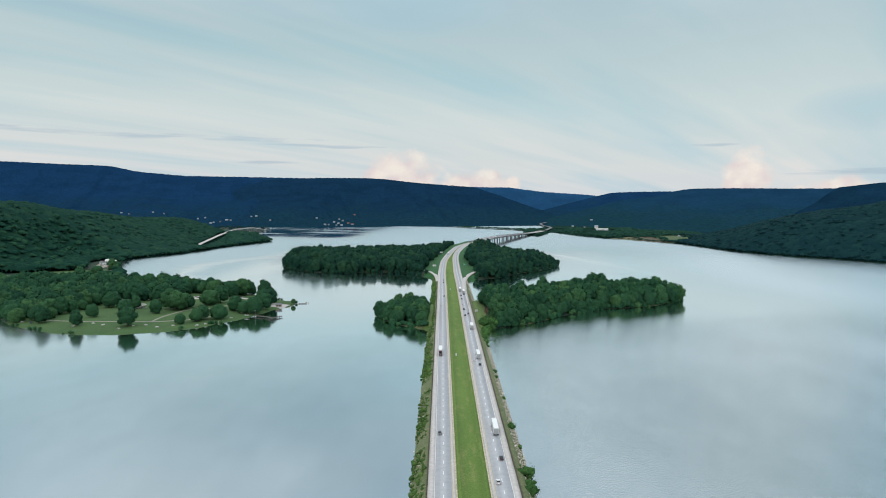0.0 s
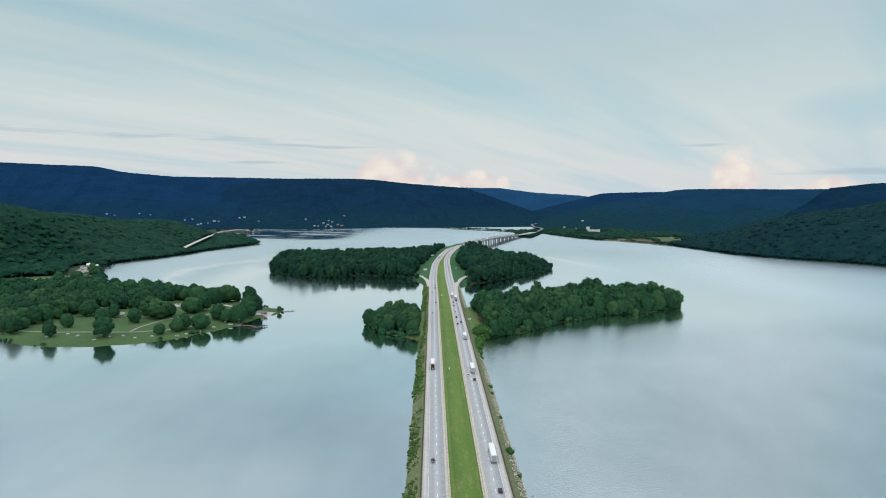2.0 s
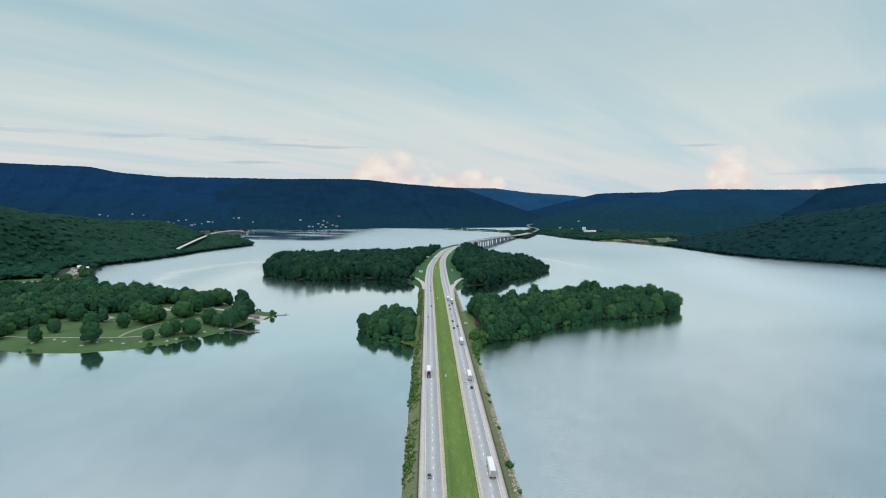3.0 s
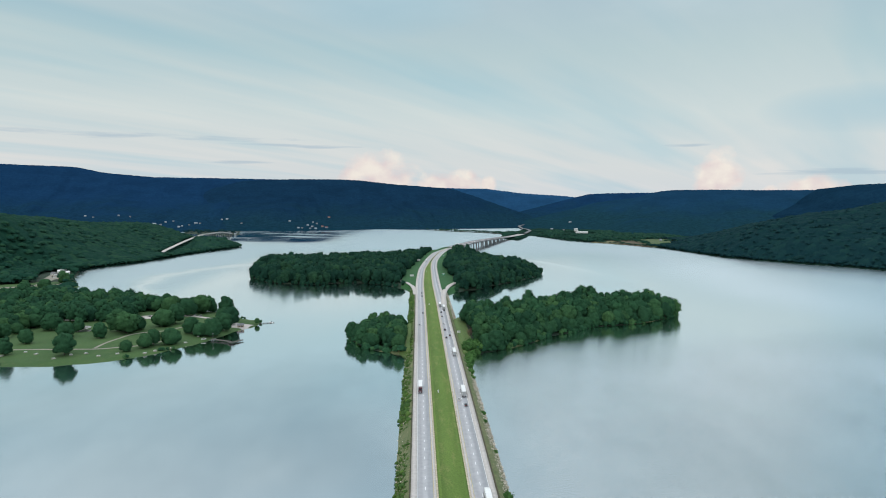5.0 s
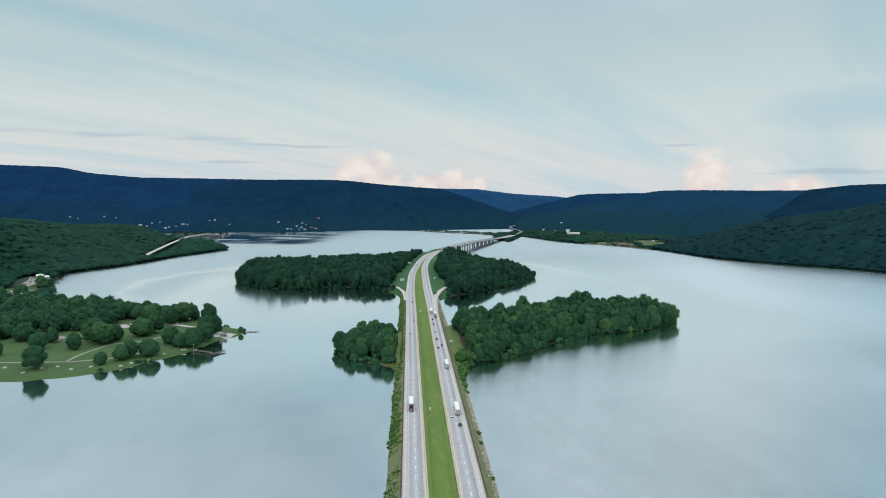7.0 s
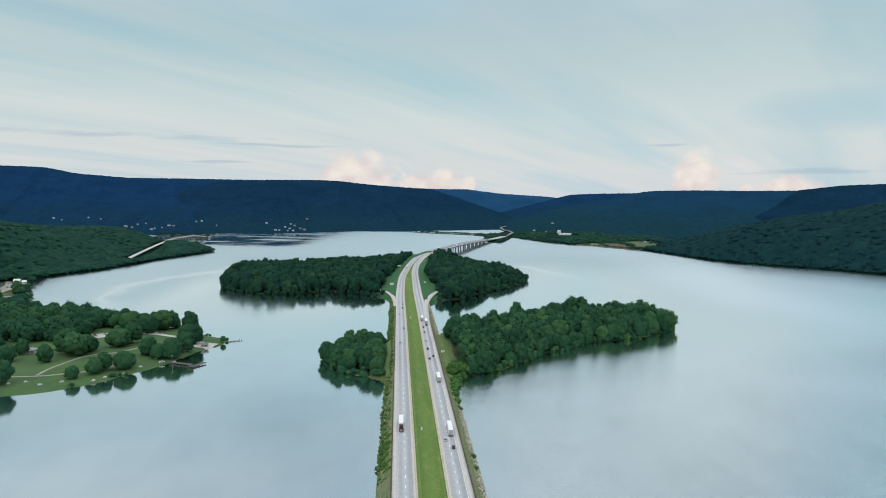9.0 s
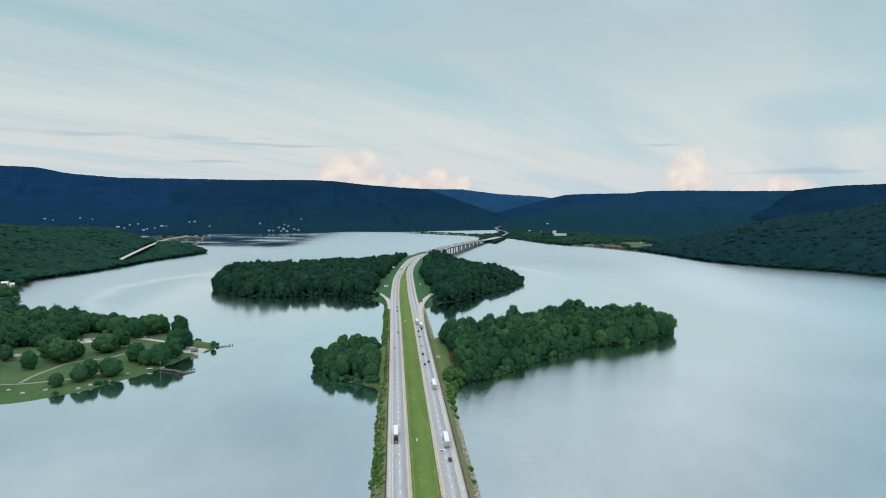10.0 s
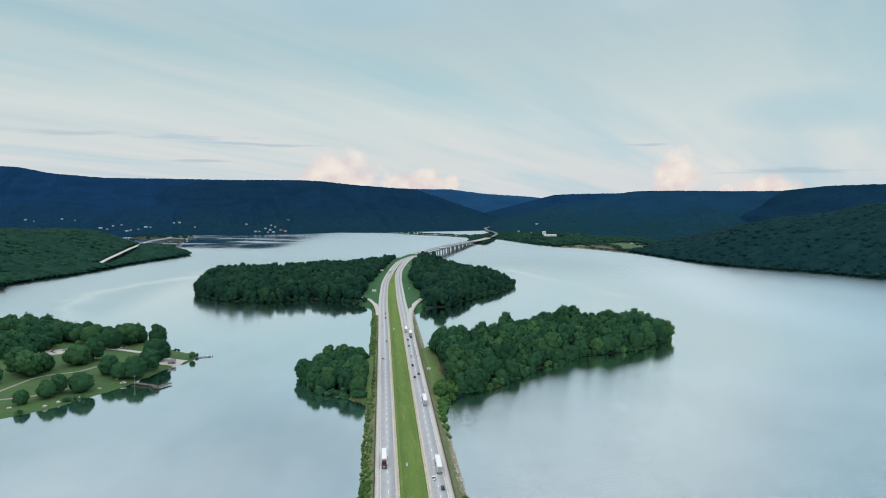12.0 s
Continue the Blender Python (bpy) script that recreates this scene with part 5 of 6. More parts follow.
# ---------------------------------------------------------------- bridges
def highway_bridge():
    root = thing("highway_bridge", "long concrete girder bridge with many piers over the lake", "bridge")
    ys_ = np.arange(1740, 2380, 10.0)
    for side in (-1, 1):
        a, b = (lambda y: half_gap(y) - 0.3, lambda y: half_gap(y) + WIDE + 0.4) if side > 0 else (lambda y: -half_gap(y) - WIDE - 0.4, lambda y: -half_gap(y) + 0.3)
        ribbon("deck", ys_, a, b, -0.05, CONCRETE, root, "", 0.5)
        g0, g1 = (lambda y: half_gap(y) + 0.8, lambda y: half_gap(y) + WIDE - 0.8) if side > 0 else (lambda y: -half_gap(y) - WIDE + 0.8, lambda y: -half_gap(y) - 0.8)
        ribbon("girder", ys_, g0, g1, -0.5, DARK_CONCRETE, root, "dark girders under the deck, shade in their colour", 1.9)
        for f in (a, b):
            ribbon("parapet", ys_, lambda y, f=f: f(y) - 0.2, lambda y, f=f: f(y) + 0.2, 0.85, DARK_CONCRETE, root, "dark concrete parapet", 1.0)
        for y in np.arange(1800, 2360, 56.0):
            zt = float(deck(y)) - 2.4
            cap = Shape()
            x0, y0 = across(y, float(g0(y)) - 0.4)
            x1, y1 = across(y, float(g1(y)) + 0.4)
            cap.tube((float(x0), float(y0), zt - 0.8), (float(x1), float(y1), zt - 0.8), 0.95, n=4)
            pier = part("pier", cap, DARK_CONCRETE, root)
            for f in (0.1, 0.9):
                o = float(g0(y)) * (1 - f) + float(g1(y)) * f
                x, yy = across(y, o)
                part("column", Shape().tube((float(x), float(yy), -5), (float(x), float(yy), zt - 0.7), 1.15, n=10), DARK_CONCRETE, pier)


highway_bridge()


def valley_bridge():
    """The older road bridge beyond the hill, rising in a long hump."""
    pts = [(-570, 1600, 11), (-582, 1658, 12), (-597, 1760, 14.5), (-616, 1890, 18), (-623, 1972, 21), (-629, 2085, 25.5), (-633, 2230, 23.5), (-638, 2296, 21.8), (-648, 2406, 13.5), (-656, 2480, 8.5), (-672, 2540, 5), (-715, 2600, 4.5), (-780, 2650, 4)]
    slip_road("old_road", pts, 10.0, "pale two-lane road running out to the old bridge")
    root = thing("old_bridge", "pale concrete bridge on slender piers at the wooded point", "bridge")
    p = np.array(pts, float)
    for y in np.arange(2120, 2500, 31.0):
        x, z = float(np.interp(y, p[:, 1], p[:, 0])), float(np.interp(y, p[:, 1], p[:, 2]))
        pier = part("pier", Shape().box(x - 5, x + 5, y - 0.7, y + 0.7, z - 3.2, z - 1.6), DARK_CONCRETE, root)
        for dx in (-3, 3):
            part("column", Shape().tube((x + dx, y, -5), (x + dx, y, z - 3.0), 0.7, n=8), DARK_CONCRETE, pier)
    for dx, name in ((-4.6, "parapet"), (4.6, "parapet")):
        s = Shape()
        for a, b in zip(p[4:10], p[5:10]):
            s.add([(a[0] + dx - .2, a[1], a[2] - 1.8), (a[0] + dx + .2, a[1], a[2] - 1.8), (a[0] + dx + .2, a[1], a[2] + 0.9), (a[0] + dx - .2, a[1], a[2] + 0.9),
                   (b[0] + dx - .2, b[1], b[2] - 1.8), (b[0] + dx + .2, b[1], b[2] - 1.8), (b[0] + dx + .2, b[1], b[2] + 0.9), (b[0] + dx - .2, b[1], b[2] + 0.9)], [(0, 1, 5, 4), (1, 2, 6, 5), (2, 3, 7, 6), (3, 0, 4, 7)])
        part(name, s, CONCRETE, root)


valley_bridge()


# ---------------------------------------------------------------- vehicles
PAINTS = {"maroon": plain("maroon_cab_paint", (0.085, 0.018, 0.028), 0.35, spread=0.03), "white": plain("white_car_paint", (0.75, 0.75, 0.74), 0.3, spread=0.03), "silver": plain("silver_car_paint", (0.45, 0.46, 0.47), 0.3, 0.5, 0.03), "black": plain("black_car_paint", (0.025, 0.026, 0.03), 0.25, spread=0.03),
          "grey": plain("grey_car_paint", (0.12, 0.125, 0.13), 0.3, 0.3, 0.03), "red": plain("red_car_paint", (0.38, 0.03, 0.03), 0.3, spread=0.03), "blue": plain("blue_car_paint", (0.05, 0.09, 0.18), 0.3, spread=0.03)}


def wheel(parent, x, y, r=0.33, w=0.24):
    t = part("wheel", Shape().tube((x - w / 2, y, r), (x + w / 2, y, r), r, n=12), TYRE, parent)
    part("rim", Shape().tube((x - w / 2 - 0.012, y, r), (x + w / 2 + 0.012, y, r), r * 0.58, n=10), STEEL, t)


def car(colour, tall=False):
    """A saloon, or a tall sport-utility car; it points along +y."""
    paint = PAINTS[colour]
    ob = thing("car", f"{colour} {'sport-utility car' if tall else 'saloon car'} on the highway", "car", group="cars on the highway")
    h, roof = (0.95, 1.72) if tall else (0.82, 1.42)
    body = Shape().block(-0.92, 0.92, -2.3, 2.3, 0.32, h, 0.12, (0.04, 0.04, 0.12, 0.18))
    part("body", body, paint, ob)
    part("cabin", Shape().block(-0.80, 0.80, -1.95 if tall else -1.6, 0.95, h - 0.04, roof, 0.08, (0.14, 0.14, 0.25 if tall else 0.6, 0.75)), GLASS, ob, "dark tinted windows")
    part("roof", Shape().block(-0.66, 0.66, -1.65 if tall else -0.95, 0.22, roof - 0.03, roof + 0.035, 0.03), paint, ob)
    for x in (-0.82, 0.82):
        for y in (-1.4, 1.4):
            wheel(ob, x, y)
    for x in (-0.65, 0.65):
        part("headlight", Shape().block(x - 0.2, x + 0.2, 2.1, 2.28, 0.58, 0.74, 0.03), WHITE, ob)
        part("tail_light", Shape().block(x - 0.2, x + 0.2, -2.32, -2.2, 0.6, 0.78, 0.03), TAIL, ob)
    return ob


def lorry(cab):
    """An articulated lorry with a white box trailer; it points along +y."""
    paint = PAINTS[cab]
    ob = thing("semi_truck", f"articulated lorry with a long white box trailer and {cab} cab", "truck", group="lorries on the highway")
    trailer = part("trailer", Shape().block(-1.3, 1.3, -10.5, 5.2, 1.15, 4.1, 0.05), WHITE, ob, "ribbed white box trailer")
    for k in range(12):
        y = -9.6 + k * 1.28
        for x in (-1.315, 1.315):
            part("rib", Shape().box(x - 0.012, x + 0.012, y - 0.04, y + 0.04, 1.3, 4.0), STEEL, trailer)
    part("rear_door", Shape().box(-1.2, 1.2, -10.53, -10.49, 1.25, 4.0), PAINTS["silver"], trailer)
    part("bumper", Shape().box(-1.2, 1.2, -10.6, -10.45, 0.5, 0.68), STEEL, trailer)
    part("skirt", Shape().box(-1.26, 1.26, -4.5, 2.0, 0.55, 1.15), STEEL, trailer)
    cabin = part("cab", Shape().block(-1.22, 1.22, 5.6, 8.3, 0.9, 3.7, 0.15, (0.06, 0.06, 0.0, 0.5)), paint, ob)
    part("windscreen", Shape().block(-1.05, 1.05, 7.85, 8.25, 2.25, 3.05, 0.03, (0, 0, 0, 0.15)), GLASS, cabin)
    part("bonnet", Shape().block(-1.0, 1.0, 8.2, 10.1, 0.8, 2.1, 0.18, (0.08, 0.08, 0, 0.3)), paint, ob)
    part("grille", Shape().box(-0.6, 0.6, 10.05, 10.14, 0.9, 1.7), STEEL, ob)
    part("chassis", Shape().box(-0.5, 0.5, 3.0, 9.6, 0.6, 0.95), TYRE, ob)
    for y in (9.2, 5.4, 4.1, -8.2, -9.5):
        for x in (-1.05, 1.05):
            wheel(ob, x, y, 0.5, 0.34 if y > 9 else 0.5)
    return ob


def on_lane(make, y, side, lane):
    """side -1 drives towards the south on the west carriageway; lane 0 is the outer one."""
    o = side * (float(half_gap(y)) + (6.7 if lane == 0 else 3.0))
    x, yy = across(y, o)
    x2, y2 = across(y + 3, side * (float(half_gap(y + 3)) + (6.7 if lane == 0 else 3.0)))
    turn = -math.degrees(math.atan2(float(x2 - x), float(y2 - yy)))
    z = float(deck(y)) + 0.012
    tip = math.degrees(math.atan2(float(deck(y + 3) - deck(y)), 3.0))
    return pose(float(x), float(yy), z, tip if side > 0 else -tip, 0, turn if side > 0 else turn + 180)


TRAFFIC = [("lorry", "maroon", 527, -1, 0), ("lorry", "white", 519, 1, 0), ("lorry", "white", 636, 1, 0), ("lorry", "white", 873, 1, 0), ("lorry", "grey", 894, 1, 1), ("lorry", "white", 1452, -1, 0), ("lorry", "white", 1820, -1, 0), ("lorry", "white", 1905, 1, 0),
           ("lorry", "white", 352, 1, 0), ("car", "grey", 344, -1, 0), ("car", "black", 311, 1, 0), ("car", "white", 284, 1, 1), ("car", "silver", 764, -1, 0), ("car", "grey", 838, -1, 1), ("car", "white", 921, -1, 0), ("car", "black", 972, -1, 1), ("car", "grey", 1002, -1, 1), ("car", "white", 1259, -1, 0), ("car", "silver", 1340, -1, 1),
           ("car", "white", 503, 1, 1), ("car", "black", 491, 1, 0), ("car", "black", 701, 1, 1), ("car", "black", 711, 1, 0), ("suv", "black", 739, 1, 1), ("suv", "white", 773, 1, 1), ("car", "grey", 817, 1, 1), ("car", "black", 845, 1, 1), ("suv", "black", 856, 1, 0), ("car", "white", 1970, -1, 0), ("car", "white", 2040, 1, 0)]
FIRST = {}
for what, colour, y, side, lane in TRAFFIC:
    m = on_lane(None, y, side, lane)
    if (what, colour) in FIRST:
        copy_thing(FIRST[what, colour], m)
    else:
        ob = lorry(colour) if what == "lorry" else car(colour, what == "suv")
        ob.matrix_world = m
        FIRST[what, colour] = ob


# ---------------------------------------------------------------- signs
def road_sign(x, y, z, w, h, face, label, turn=0.0, tall=2.0):
    ob = thing("road_sign", label, "road sign", pose(x, y, z, 0, 0, turn))
    part("panel", Shape().block(-w / 2, w / 2, -0.04, 0.04, tall, tall + h, 0.03), face, ob)
    part("border", Shape().box(-w / 2 - 0.06, w / 2 + 0.06, 0.045, 0.06, tall - 0.06, tall + h + 0.06), STEEL, ob, "bare metal back")
    for k in range(2):
        wd = w * (0.7, 0.5)[k]
        part("text_bar", Shape().box(-wd / 2, wd / 2, -0.052, -0.042, tall + h * (0.58, 0.2)[k], tall + h * (0.78, 0.36)[k]), WHITE if face is SIGN_GREEN else STEEL, ob)
    for px_ in (-w * 0.32, w * 0.32):
        part("post", Shape().box(px_ - 0.07, px_ + 0.07, 0.06, 0.18, -1.2, tall + h), STEEL, ob)


road_sign(-14.5, 1186, float(crossed_top(-14.5, 1186)), 6.0, 3.0, WHITE, "large pale highway sign seen from behind on the verge", tall=2.5)
road_sign(-3.5, 1452, float(crossed_top(-3.5, 1452)), 6.0, 2.8, WHITE, "pale highway sign on posts before the wood", tall=2.5)
road_sign(38, 1208, float(crossed_top(38, 1208)), 5.0, 3.6, SIGN_GREEN, "green exit sign on posts beside the ramp", tall=2.2)
road_sign(49, 1540, float(crossed_top(49, 1540)), 4.5, 3.0, SIGN_GREEN, "green guide sign on posts before the bridge", tall=2.2)
road_sign(36, 722, 5.5, 3.0, 1.8, WHITE, "small pale guide sign on the grassy clearing", tall=1.6)
road_sign(29.5, 775, 5.8, 0.8, 1.0, WHITE, "small white roadside sign beside the guardrail", tall=1.6)


def marker(x, y, z):
    ob = thing("median_marker", "small white marker box in the grass median", "marker", pose(x, y, z))
    part("cabinet", Shape().block(-0.45, 0.45, -0.4, 0.4, -0.3, 1.9, 0.06), WHITE, ob)
    part("cap", Shape().block(-0.5, 0.5, -0.45, 0.45, 1.9, 2.0, 0.03), STEEL, ob)
    part("base", Shape().block(-0.7, 0.7, -0.7, 0.7, -0.5, 0.12, 0.04), CONCRETE, ob)


for y in (522, 905, 1285):
    mx, my = across(y, -2.2)
    marker(float(mx), float(my), 5.35)


def inlet(x, y, z):
    ob = thing("drain_inlet", "pale concrete drain inlet sunk in the median grass", "drain", pose(x, y, z))
    part("kerb", Shape().block(-0.9, 0.9, -0.9, 0.9, -0.5, 0.12, 0.05), CONCRETE, ob)
    part("grate", Shape().box(-0.6, 0.6, -0.6, 0.6, 0.12, 0.15), STEEL, ob)


for y in (262, 345, 428, 610, 692):
    mx, my = across(y, 0.4)
    inlet(float(mx), float(my), 5.22)


# ---------------------------------------------------------------- park
def park_path(name, pts, width, mat, label, top=left_top, lift=0.12):
    """A strip that follows the ground."""
    p = np.array(pts, float)
    d = np.concatenate([[0], np.cumsum(np.hypot(*np.diff(p, axis=0).T))])
    t = np.linspace(0, d[-1], max(12, int(d[-1] / 3)))
    q = np.stack([sum(w * np.interp(np.clip(t + k, 0, d[-1]), d, p[:, i]) for k, w in ((-6, 0.25), (0, 0.5), (6, 0.25))) for i in (0, 1)], -1)
    g = np.gradient(q, axis=0)
    g /= np.linalg.norm(g, axis=1)[:, None]
    nrm = np.stack([g[:, 1], -g[:, 0]], -1)
    V = []
    for o, z in ((-0.5, lift), (-0.17, lift + 0.02), (0.17, lift + 0.02), (0.5, lift), (0.5, lift - 0.4), (-0.5, lift - 0.4)):
        r = q + nrm * o * width
        V.append(np.stack([r[:, 0], r[:, 1], top(r[:, 0], r[:, 1]) + z], -1))
    n = len(q)
    idx = np.arange(6 * n).reshape(6, n)
    F = np.concatenate([np.stack([idx[a, :-1], idx[(a + 1) % 6, :-1], idx[(a + 1) % 6, 1:], idx[a, 1:]], -1) for a in range(6)])
    tagged(new(name, mesh_from(name, np.concatenate(V), F, mat)), label, "path", kind="structure")


park_path("footpath", [(-405, 672), (-373, 664), (-351, 659), (-319, 660), (-282, 663), (-254, 677), (-240, 695), (-225, 716)], 2.4, GRAVEL, "pale gravel footpath across the lawn")
park_path("footpath_branch", [(-283, 664), (-282, 689), (-276, 724), (-268, 735), (-250, 742), (-240, 765)], 2.6, GRAVEL, "pale gravel footpath to the car park")
park_path("park_road", [(-460, 845), (-400, 800), (-350, 800), (-310, 822), (-285, 834), (-246, 828), (-215, 812), (-193, 782)], 6.5, SHOULDER, "grey park road between the trees")
park_path("car_park", [(-312, 812), (-298, 818), (-284, 826)], 20.0, SHOULDER, "grey car park in the middle of the park", lift=0.16)
park_path("boat_ramp_lot", [(-200, 786), (-188, 782), (-177, 779)], 20.0, SHOULDER, "grey boat ramp apron at the point", lift=0.16)


def picnic_table(x, y, turn):
    ob = thing("picnic_table", "pale concrete picnic table and benches on the lawn", "picnic table", pose(x, y, float(left_top(x, y)), 0, 0, turn), "picnic tables by the shore")
    part("slab", Shape().block(-1.7, 1.7, -1.3, 1.3, -0.4, 0.14, 0.04), GRAVEL, ob)
    part("tabletop", Shape().block(-1.2, 1.2, -0.45, 0.45, 0.78, 0.88, 0.03), WHITE, ob)
    for s in (-1, 1):
        part("bench", Shape().block(-1.2, 1.2, s * 0.95 - 0.2, s * 0.95 + 0.2, 0.48, 0.56, 0.02), WHITE, ob)
        part("support", Shape().box(s * 0.8 - 0.12, s * 0.8 + 0.12, -1.0, 1.0, 0.1, 0.78, (0, 0, 0.6, 0.6)), CONCRETE, ob)
    return ob


for k, (x, y) in enumerate(((-407, 661), (-333, 651), (-321, 645), (-292, 644), (-282, 649), (-269, 643), (-257, 651), (-236, 656), (-231, 665), (-221, 678), (-216, 698), (-300, 632), (-346, 640))):
    picnic_table(x, y, k * 37)


def dock(name, pts, width, z, label, rail=False):
    root = thing(name, label, "dock")
    for (x0, y0), (x1, y1) in zip(pts, pts[1:]):
        n = max(2, int(math.hypot(x1 - x0, y1 - y0) / 3))
        turn = math.degrees(math.atan2(y1 - y0, x1 - x0))
        length = math.hypot(x1 - x0, y1 - y0)
        board = Shape().block(-length / n / 2 + 0.04, length / n / 2 - 0.04, -width / 2, width / 2, z - 0.22, z, 0.03).mesh("deck_section", TIMBER)
        for k in range(n):
            f = (k + 0.5) / n
            x, y = x0 + (x1 - x0) * f, y0 + (y1 - y0) * f
            part("deck_section", board, TIMBER, root, at=pose(x, y, 0, 0, 0, turn))
            for s in (-1, 1):
                a = radians(turn + 90)
                px_, py_ = x + math.cos(a) * s * width * 0.46, y + math.sin(a) * s * width * 0.46
                part("pile", Shape().tube((px_, py_, -4), (px_, py_, z + (1.0 if rail else 0.4)), 0.14, n=7), TIMBER, root)


dock("fishing_pier", [(-198, 716), (-180, 708), (-174, 700)], 3.4, 1.3, "grey timber fishing pier on piles at the lawn's edge", True)
dock("pier_head", [(-176, 699), (-168, 714)], 3.6, 1.3, "grey timber head of the fishing pier", True)
dock("floating_dock", [(-173, 803), (-160, 807)], 2.2, 0.6, "narrow pale floating dock at the point")


def flagpole(x, y, h):
    ob = thing("light_pole", "slender pale pole beside the fishing pier", "pole", pose(x, y, float(left_top(x, y))))
    part("shaft", Shape().tube((0, 0, -0.5), (0, 0, h), 0.13, 0.08), STEEL, ob)
    part("head", Shape().block(-0.5, 0.5, -0.3, 0.3, h, h + 0.3, 0.06), STEEL, ob)


flagpole(-195.5, 713.5, 9)


def boat(x, y, z, turn, label):
    ob = thing("boat", label, "boat", pose(x, y, z, 0, 0, turn))
    hull = Shape().add([(-0.9, -2.6, 0.7), (0.9, -2.6, 0.7), (1.05, 0.5, 0.75), (0, 3.2, 0.95), (-1.05, 0.5, 0.75), (-0.6, -2.5, -0.1), (0.6, -2.5, -0.1), (0.6, 0.6, -0.1), (0, 2.4, 0.1), (-0.6, 0.6, -0.1)],
                       [(0, 1, 6, 5), (1, 2, 7, 6), (2, 3, 8, 7), (3, 4, 9, 8), (4, 0, 5, 9), (5, 6, 7, 8, 9), (4, 3, 2, 1, 0)])
    part("hull", hull, WHITE, ob)
    part("console", Shape().block(-0.4, 0.4, -0.5, 0.3, 0.7, 1.6, 0.08), GLASS, ob)
    part("engine", Shape().block(-0.25, 0.25, -3.0, -2.5, 0.2, 1.3, 0.08), TYRE, ob)


boat(-161.5, 810, -0.15, 75, "small white motorboat moored at the floating dock")


def house(x, y, z, w, d, h, wall, roof, turn, label, rise=0.45, name="house", category="house", bays=0):
    """A gabled building with windows and doors."""
    ob = thing(name, label, category, pose(x, y, z, 0, 0, turn))
    part("wall", Shape().box(-w / 2, w / 2, -d / 2, d / 2, -1.5, h), wall, ob)
    r = d * rise
    o = 0.5
    part("roof", Shape().add([(-w / 2 - o, -d / 2 - o, h - 0.1), (w / 2 + o, -d / 2 - o, h - 0.1), (w / 2 + o, d / 2 + o, h - 0.1), (-w / 2 - o, d / 2 + o, h - 0.1), (-w / 2 - o, 0, h + r), (w / 2 + o, 0, h + r)],
                             [(0, 1, 5, 4), (2, 3, 4, 5), (1, 2, 5), (3, 0, 4), (3, 2, 1, 0)]), roof, ob)
    n = bays or max(2, int(w / 4))
    for k in range(n):
        xx = -w / 2 + w * (k + 0.5) / n
        win = part("window", Shape().box(xx - 0.65, xx + 0.65, -d / 2 - 0.05, -d / 2 + 0.02, h * 0.35, h * 0.75), WHITE, ob)
        part("pane", Shape().box(xx - 0.55, xx + 0.55, -d / 2 - 0.07, -d / 2 - 0.052, h * 0.38, h * 0.72), GLASS, win)
    part("door", Shape().box(-0.5 + w * 0.1, 0.5 + w * 0.1, -d / 2 - 0.06, -d / 2, -0.1, 2.1), TIMBER, ob)
    return ob


def shelter(x, y, turn):
    z = float(left_top(x, y))
    ob = thing("picnic_shelter", "open park shelter with a pale pitched roof", "shelter", pose(x, y, z, 0, 0, turn))
    part("roof", Shape().add([(-6, -4, 3), (6, -4, 3), (6, 4, 3), (-6, 4, 3), (-4, 0, 4.8), (4, 0, 4.8)], [(0, 1, 5, 4), (2, 3, 4, 5), (1, 2, 5), (3, 0, 4), (3, 2, 1, 0)]), CONCRETE, ob)
    for px_ in (-5, 0, 5):
        for py_ in (-3.2, 3.2):
            part("post", Shape().box(px_ - 0.12, px_ + 0.12, py_ - 0.12, py_ + 0.12, -0.4, 3.05), TIMBER, ob)
    part("floor_slab", Shape().block(-6, 6, -4, 4, -0.5, 0.16, 0.04), CONCRETE, ob)


shelter(-328, 742, 10)
shelter(-303, 770, 40)
house(-186, 777, float(left_top(-186, 777)), 6, 4, 2.2, TAN, ROOF_GREY, 20, "small tan shed with a grey roof at the boat ramp", name="shed", category="shed")
for k, (x, y, c) in enumerate(((-300, 812, "white"), (-296, 822, "silver"), (-291, 818, "black"), (-288, 828, "white"), (-304, 818, "red"), (-250, 832, "white"), (-243, 829, "silver"), (-204, 713, "white"), (-212, 724, "silver"), (-335, 745, "white"), (-330, 748, "white"), (-395, 655, "blue"), (-190, 785, "white"))):
    ob = car(c, k % 3 == 0)
    tagged(ob, f"{c} car parked at the lakeside park", group="cars parked at the park")
    ob.matrix_world = pose(x, y, float(left_top(x, y)) + 0.2, 0, 0, k * 67)

# hamlet and road at the head of the bay
park_path("bay_road", [(-780, 960), (-690, 990), (-630, 1018), (-585, 1052), (-562, 1071), (-539, 1096), (-524, 1112)], 10.0, GRAVEL, "pale road through the wood to the bay", lift=0.3)
park_path("bay_lane", [(-700, 962), (-620, 990), (-570, 1022), (-551, 1043), (-530, 1062)], 7.0, GRAVEL, "pale lane beside the bay road", lift=0.32)
park_path("yard_drive", [(-556, 1078), (-563, 1110), (-572, 1138), (-580, 1170)], 9.0, GRAVEL, "pale drive turning off to the yard", lift=0.34)
park_path("bay_yard", [(-576, 1164), (-588, 1200), (-600, 1235)], 30.0, GRAVEL, "pale gravel yard at the head of the bay", lift=0.36)
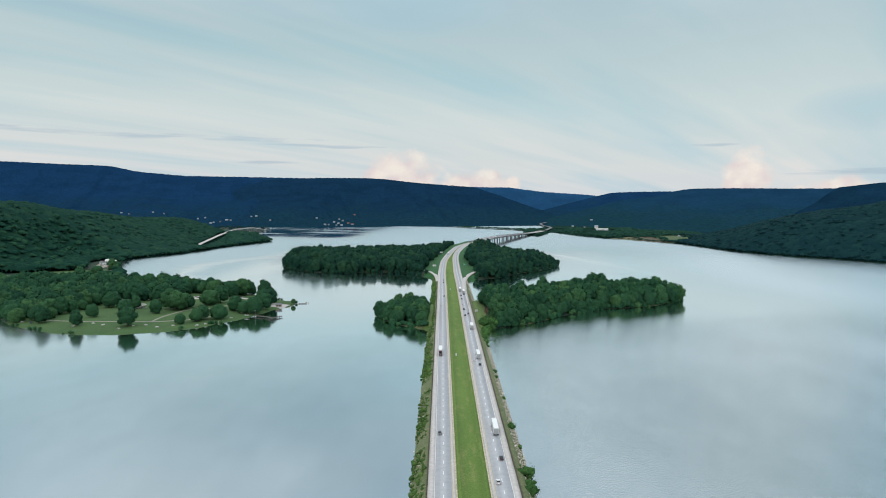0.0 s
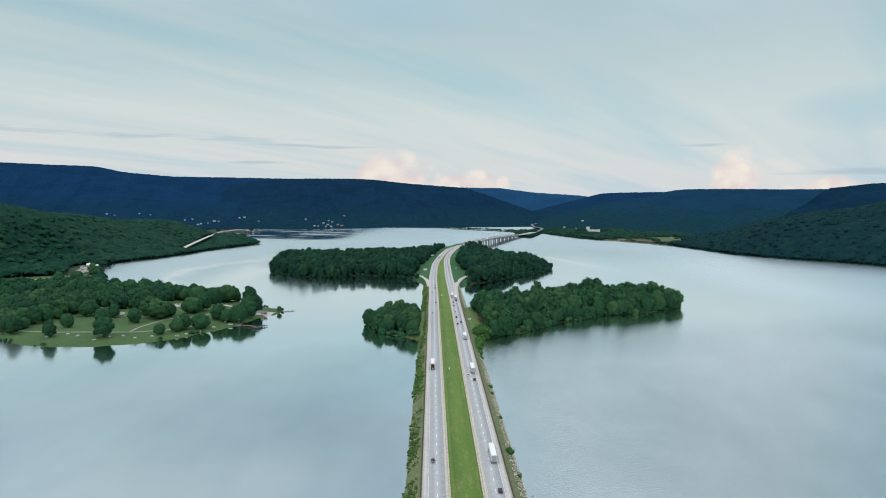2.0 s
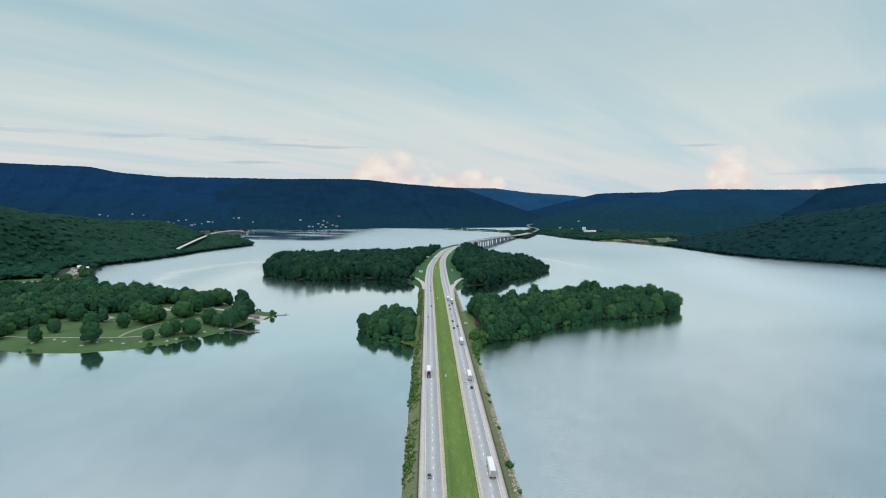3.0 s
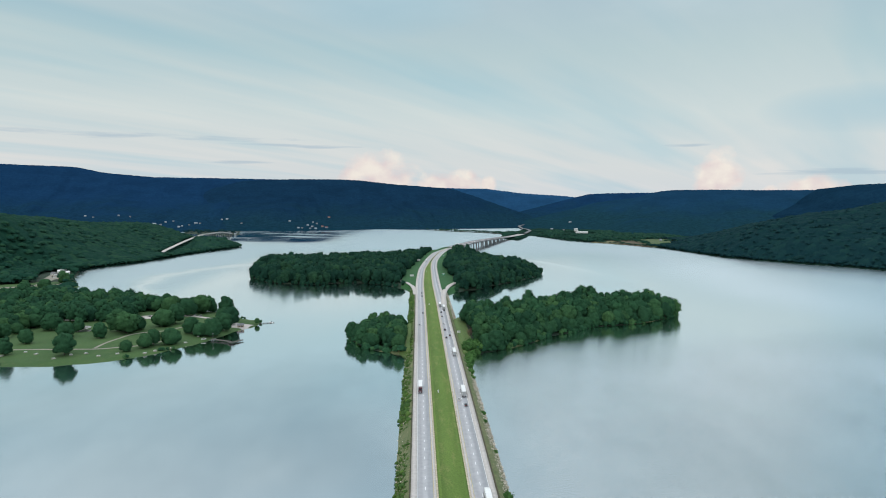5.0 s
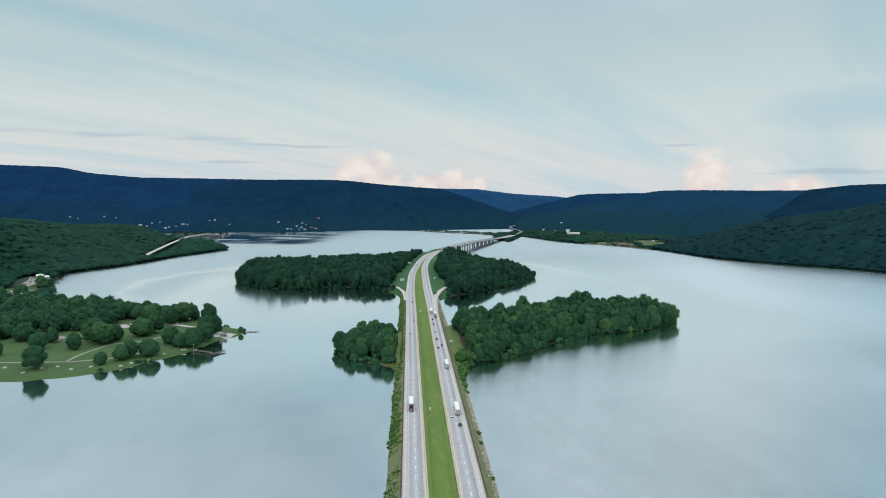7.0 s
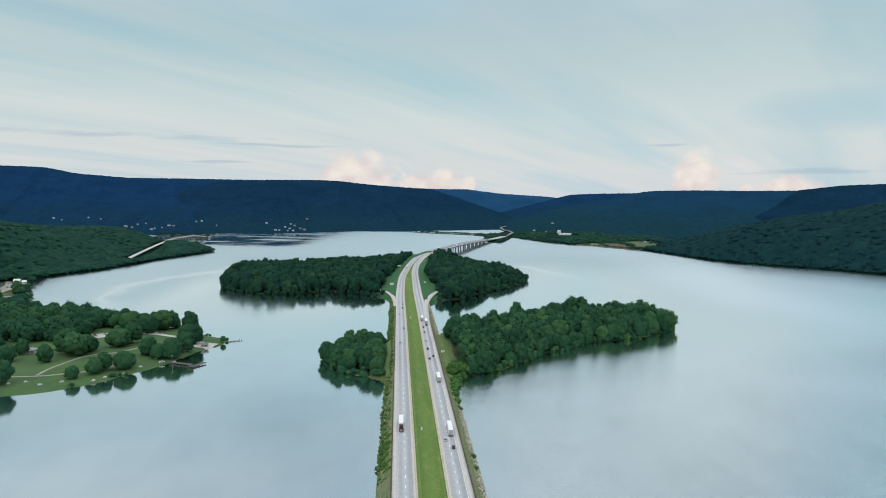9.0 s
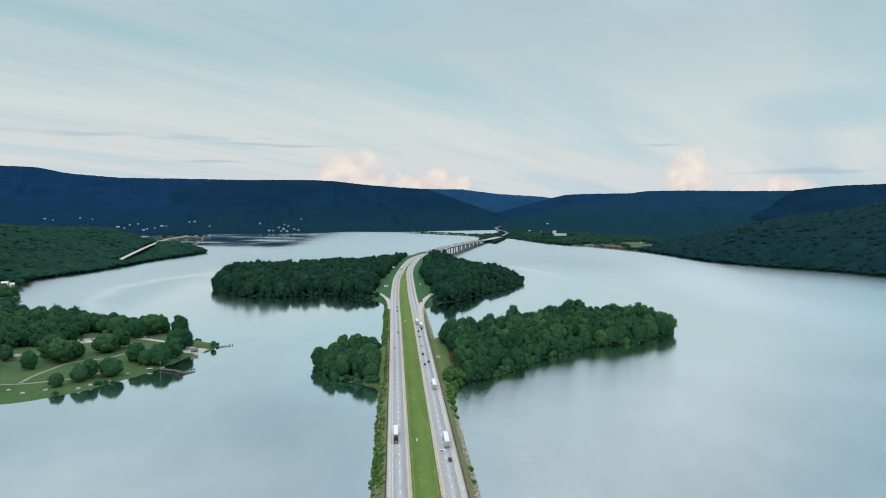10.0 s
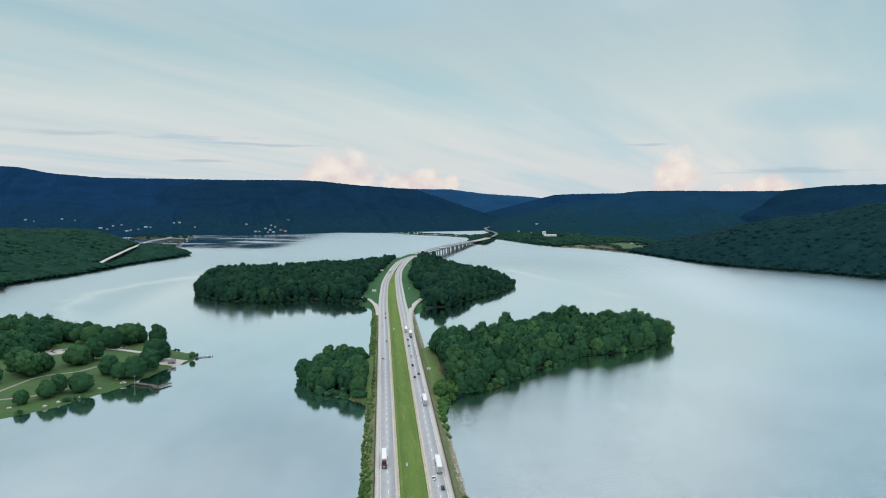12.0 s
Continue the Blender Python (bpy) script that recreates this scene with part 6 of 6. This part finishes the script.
HAMLET = ((-582, 1204, 16, 12, WHITE, WHITE, "long white lakeside building beside the yard"), (-606, 1222, 12, -20, WHITE, ROOF_GREY, "white bungalow with a grey roof at the yard"), (-566, 1182, 10, 35, PALE, ROOF_GREY, "small grey cottage beside the gravel yard"), (-615, 1262, 14, 5, WHITE, WHITE, "white house with a pale roof behind the yard"),
          (-628, 1296, 11, -15, WHITE, WHITE, "pale roofed house among the trees"), (-598, 1250, 8, 40, WHITE, WHITE, "small white shed behind the yard"), (-519, 1034, 9, 30, WHITE, WHITE, "white shed beside the lane"), (-521, 1083, 10, 60, WHITE, ROOF_GREY, "white boathouse at the head of the bay"))
for x, y, w, t, wall, roof, lab in HAMLET:
    house(x, y, float(left_top(x, y)) + 0.3, w * 0.7, 5.5, 2.6, wall, roof, t, lab)
for k, (x, y, c) in enumerate(((-585, 1183, "white"), (-592, 1190, "black"), (-596, 1207, "silver"), (-590, 1216, "white"), (-574, 1176, "red"), (-560, 1074, "black"), (-603, 1236, "white"))):
    ob = car(c, k % 3 == 0)
    tagged(ob, f"{c} car beside the gravel yard at the bay", group="cars at the bay yard")
    ob.matrix_world = pose(x, y, float(left_top(x, y)) + 0.36, 0, 0, k * 61)


# ---------------------------------------------------------------- far shore buildings
def ground_at(x, y):
    hit, place, *_ = scene.ray_cast(bpy.context.evaluated_depsgraph_get(), Vector((x, y, 900)), Vector((0, 0, -1)))
    return place.z if hit else 0.0


bpy.context.view_layer.update()
VILLAGE = [(-1436, 3077, 11, 0, WHITE, WHITE), (-1371, 3009, 8, 10, WHITE, ROOF_GREY), (-1287, 3059, 9, 0, WHITE, WHITE), (-1242, 3066, 8, 20, WHITE, ROOF_GREY), (-1076, 2898, 16, 8, WHITE, WHITE),
           (-1051, 2897, 10, -12, WHITE, ROOF_GREY), (-1060, 2978, 9, 0, WHITE, WHITE), (-1043, 3020, 8, 30, WHITE, WHITE), (-966, 2862, 12, 35, WHITE, WHITE), (-963, 2891, 10, -35, WHITE, WHITE),
           (-940, 2993, 16, 4, WHITE, WHITE), (-924, 2997, 9, 0, WHITE, ROOF_GREY), (-950, 2938, 8, 15, WHITE, ROOF_GREY), (-871, 3130, 10, -20, WHITE, WHITE), (-850, 3136, 12, 0, WHITE, WHITE),
           (-759, 3025, 9, 0, WHITE, ROOF_GREY), (-570, 3103, 11, 0, WHITE, WHITE), (-506, 2951, 12, 0, WHITE, WHITE), (-490, 2949, 10, 12, WHITE, ROOF_GREY), (-485, 3062, 11, -8, WHITE, WHITE),
           (-455, 2938, 9, 20, WHITE, ROOF_GREY), (-460, 3025, 12, 0, WHITE, WHITE), (-436, 2956, 12, -5, WHITE, WHITE), (-455, 3122, 11, 12, WHITE, ROOF_GREY), (-476, 3153, 9, 0, WHITE, WHITE),
           (-419, 3036, 13, 6, TAN, ROOF_RED), (-398, 3014, 15, 0, WHITE, ROOF_RED), (-440, 3415, 14, 0, TAN, ROOF_RED),
           (-690, 2585, 14, 20, WHITE, WHITE), (-676, 2620, 12, -10, WHITE, ROOF_GREY), (-720, 2570, 12, 5, WHITE, WHITE), (-655, 2530, 9, 0, WHITE, WHITE),
           (570, 3035, 12, 0, WHITE, WHITE), (731, 3407, 16, 0, WHITE, WHITE), (765, 2234, 9, 0, WHITE, WHITE), (600, 2930, 8, 0, WHITE, ROOF_GREY), (1085, 1440, 8, 30, WHITE, ROOF_GREY)]
for x, y, w, t, wall, roof in VILLAGE:
    colour = "white" if wall is WHITE else "tan"
    kind_ = "rust-red roof" if roof is ROOF_RED else "pale roof" if roof is WHITE else "grey roof"
    house(x, y, ground_at(x, y) + 1.0, w * 0.75, min(6, w * 0.45), 2.1, PALE if wall is WHITE else wall, PALE if roof is WHITE else roof, t, f"{colour} building with a {kind_} on the far wooded shore", bays=4)


house(622, 2700, ground_at(622, 2700) + 1.0, 46, 16, 5.0, WHITE, WHITE, -6, "long white flat-roofed works above the far shore", 0.06, "works", "building", 9)
house(600, 2702, ground_at(600, 2702) + 1.0, 12, 14, 9.0, WHITE, WHITE, -6, "square white tower end of the works", 0.06, "works_tower", "building", 3)


def far_road(name, pts, width, label, lift=2.5):
    p = np.array(pts, float)
    d = np.concatenate([[0], np.cumsum(np.hypot(*np.diff(p, axis=0).T))])
    t = np.linspace(0, d[-1], 24)
    q = [(float(np.interp(a, d, p[:, 0])), float(np.interp(a, d, p[:, 1]))) for a in t]
    slip_road(name, [(x, y, ground_at(x, y) + lift) for x, y in q], width, label, DARK_CONCRETE)


far_road("far_highway", [(374, 2590), (412, 2700), (440, 2810), (456, 2987), (462, 3120), (466, 3242), (478, 3389), (520, 3500)], 13, "pale highway climbing away behind the far bank", 5.0)
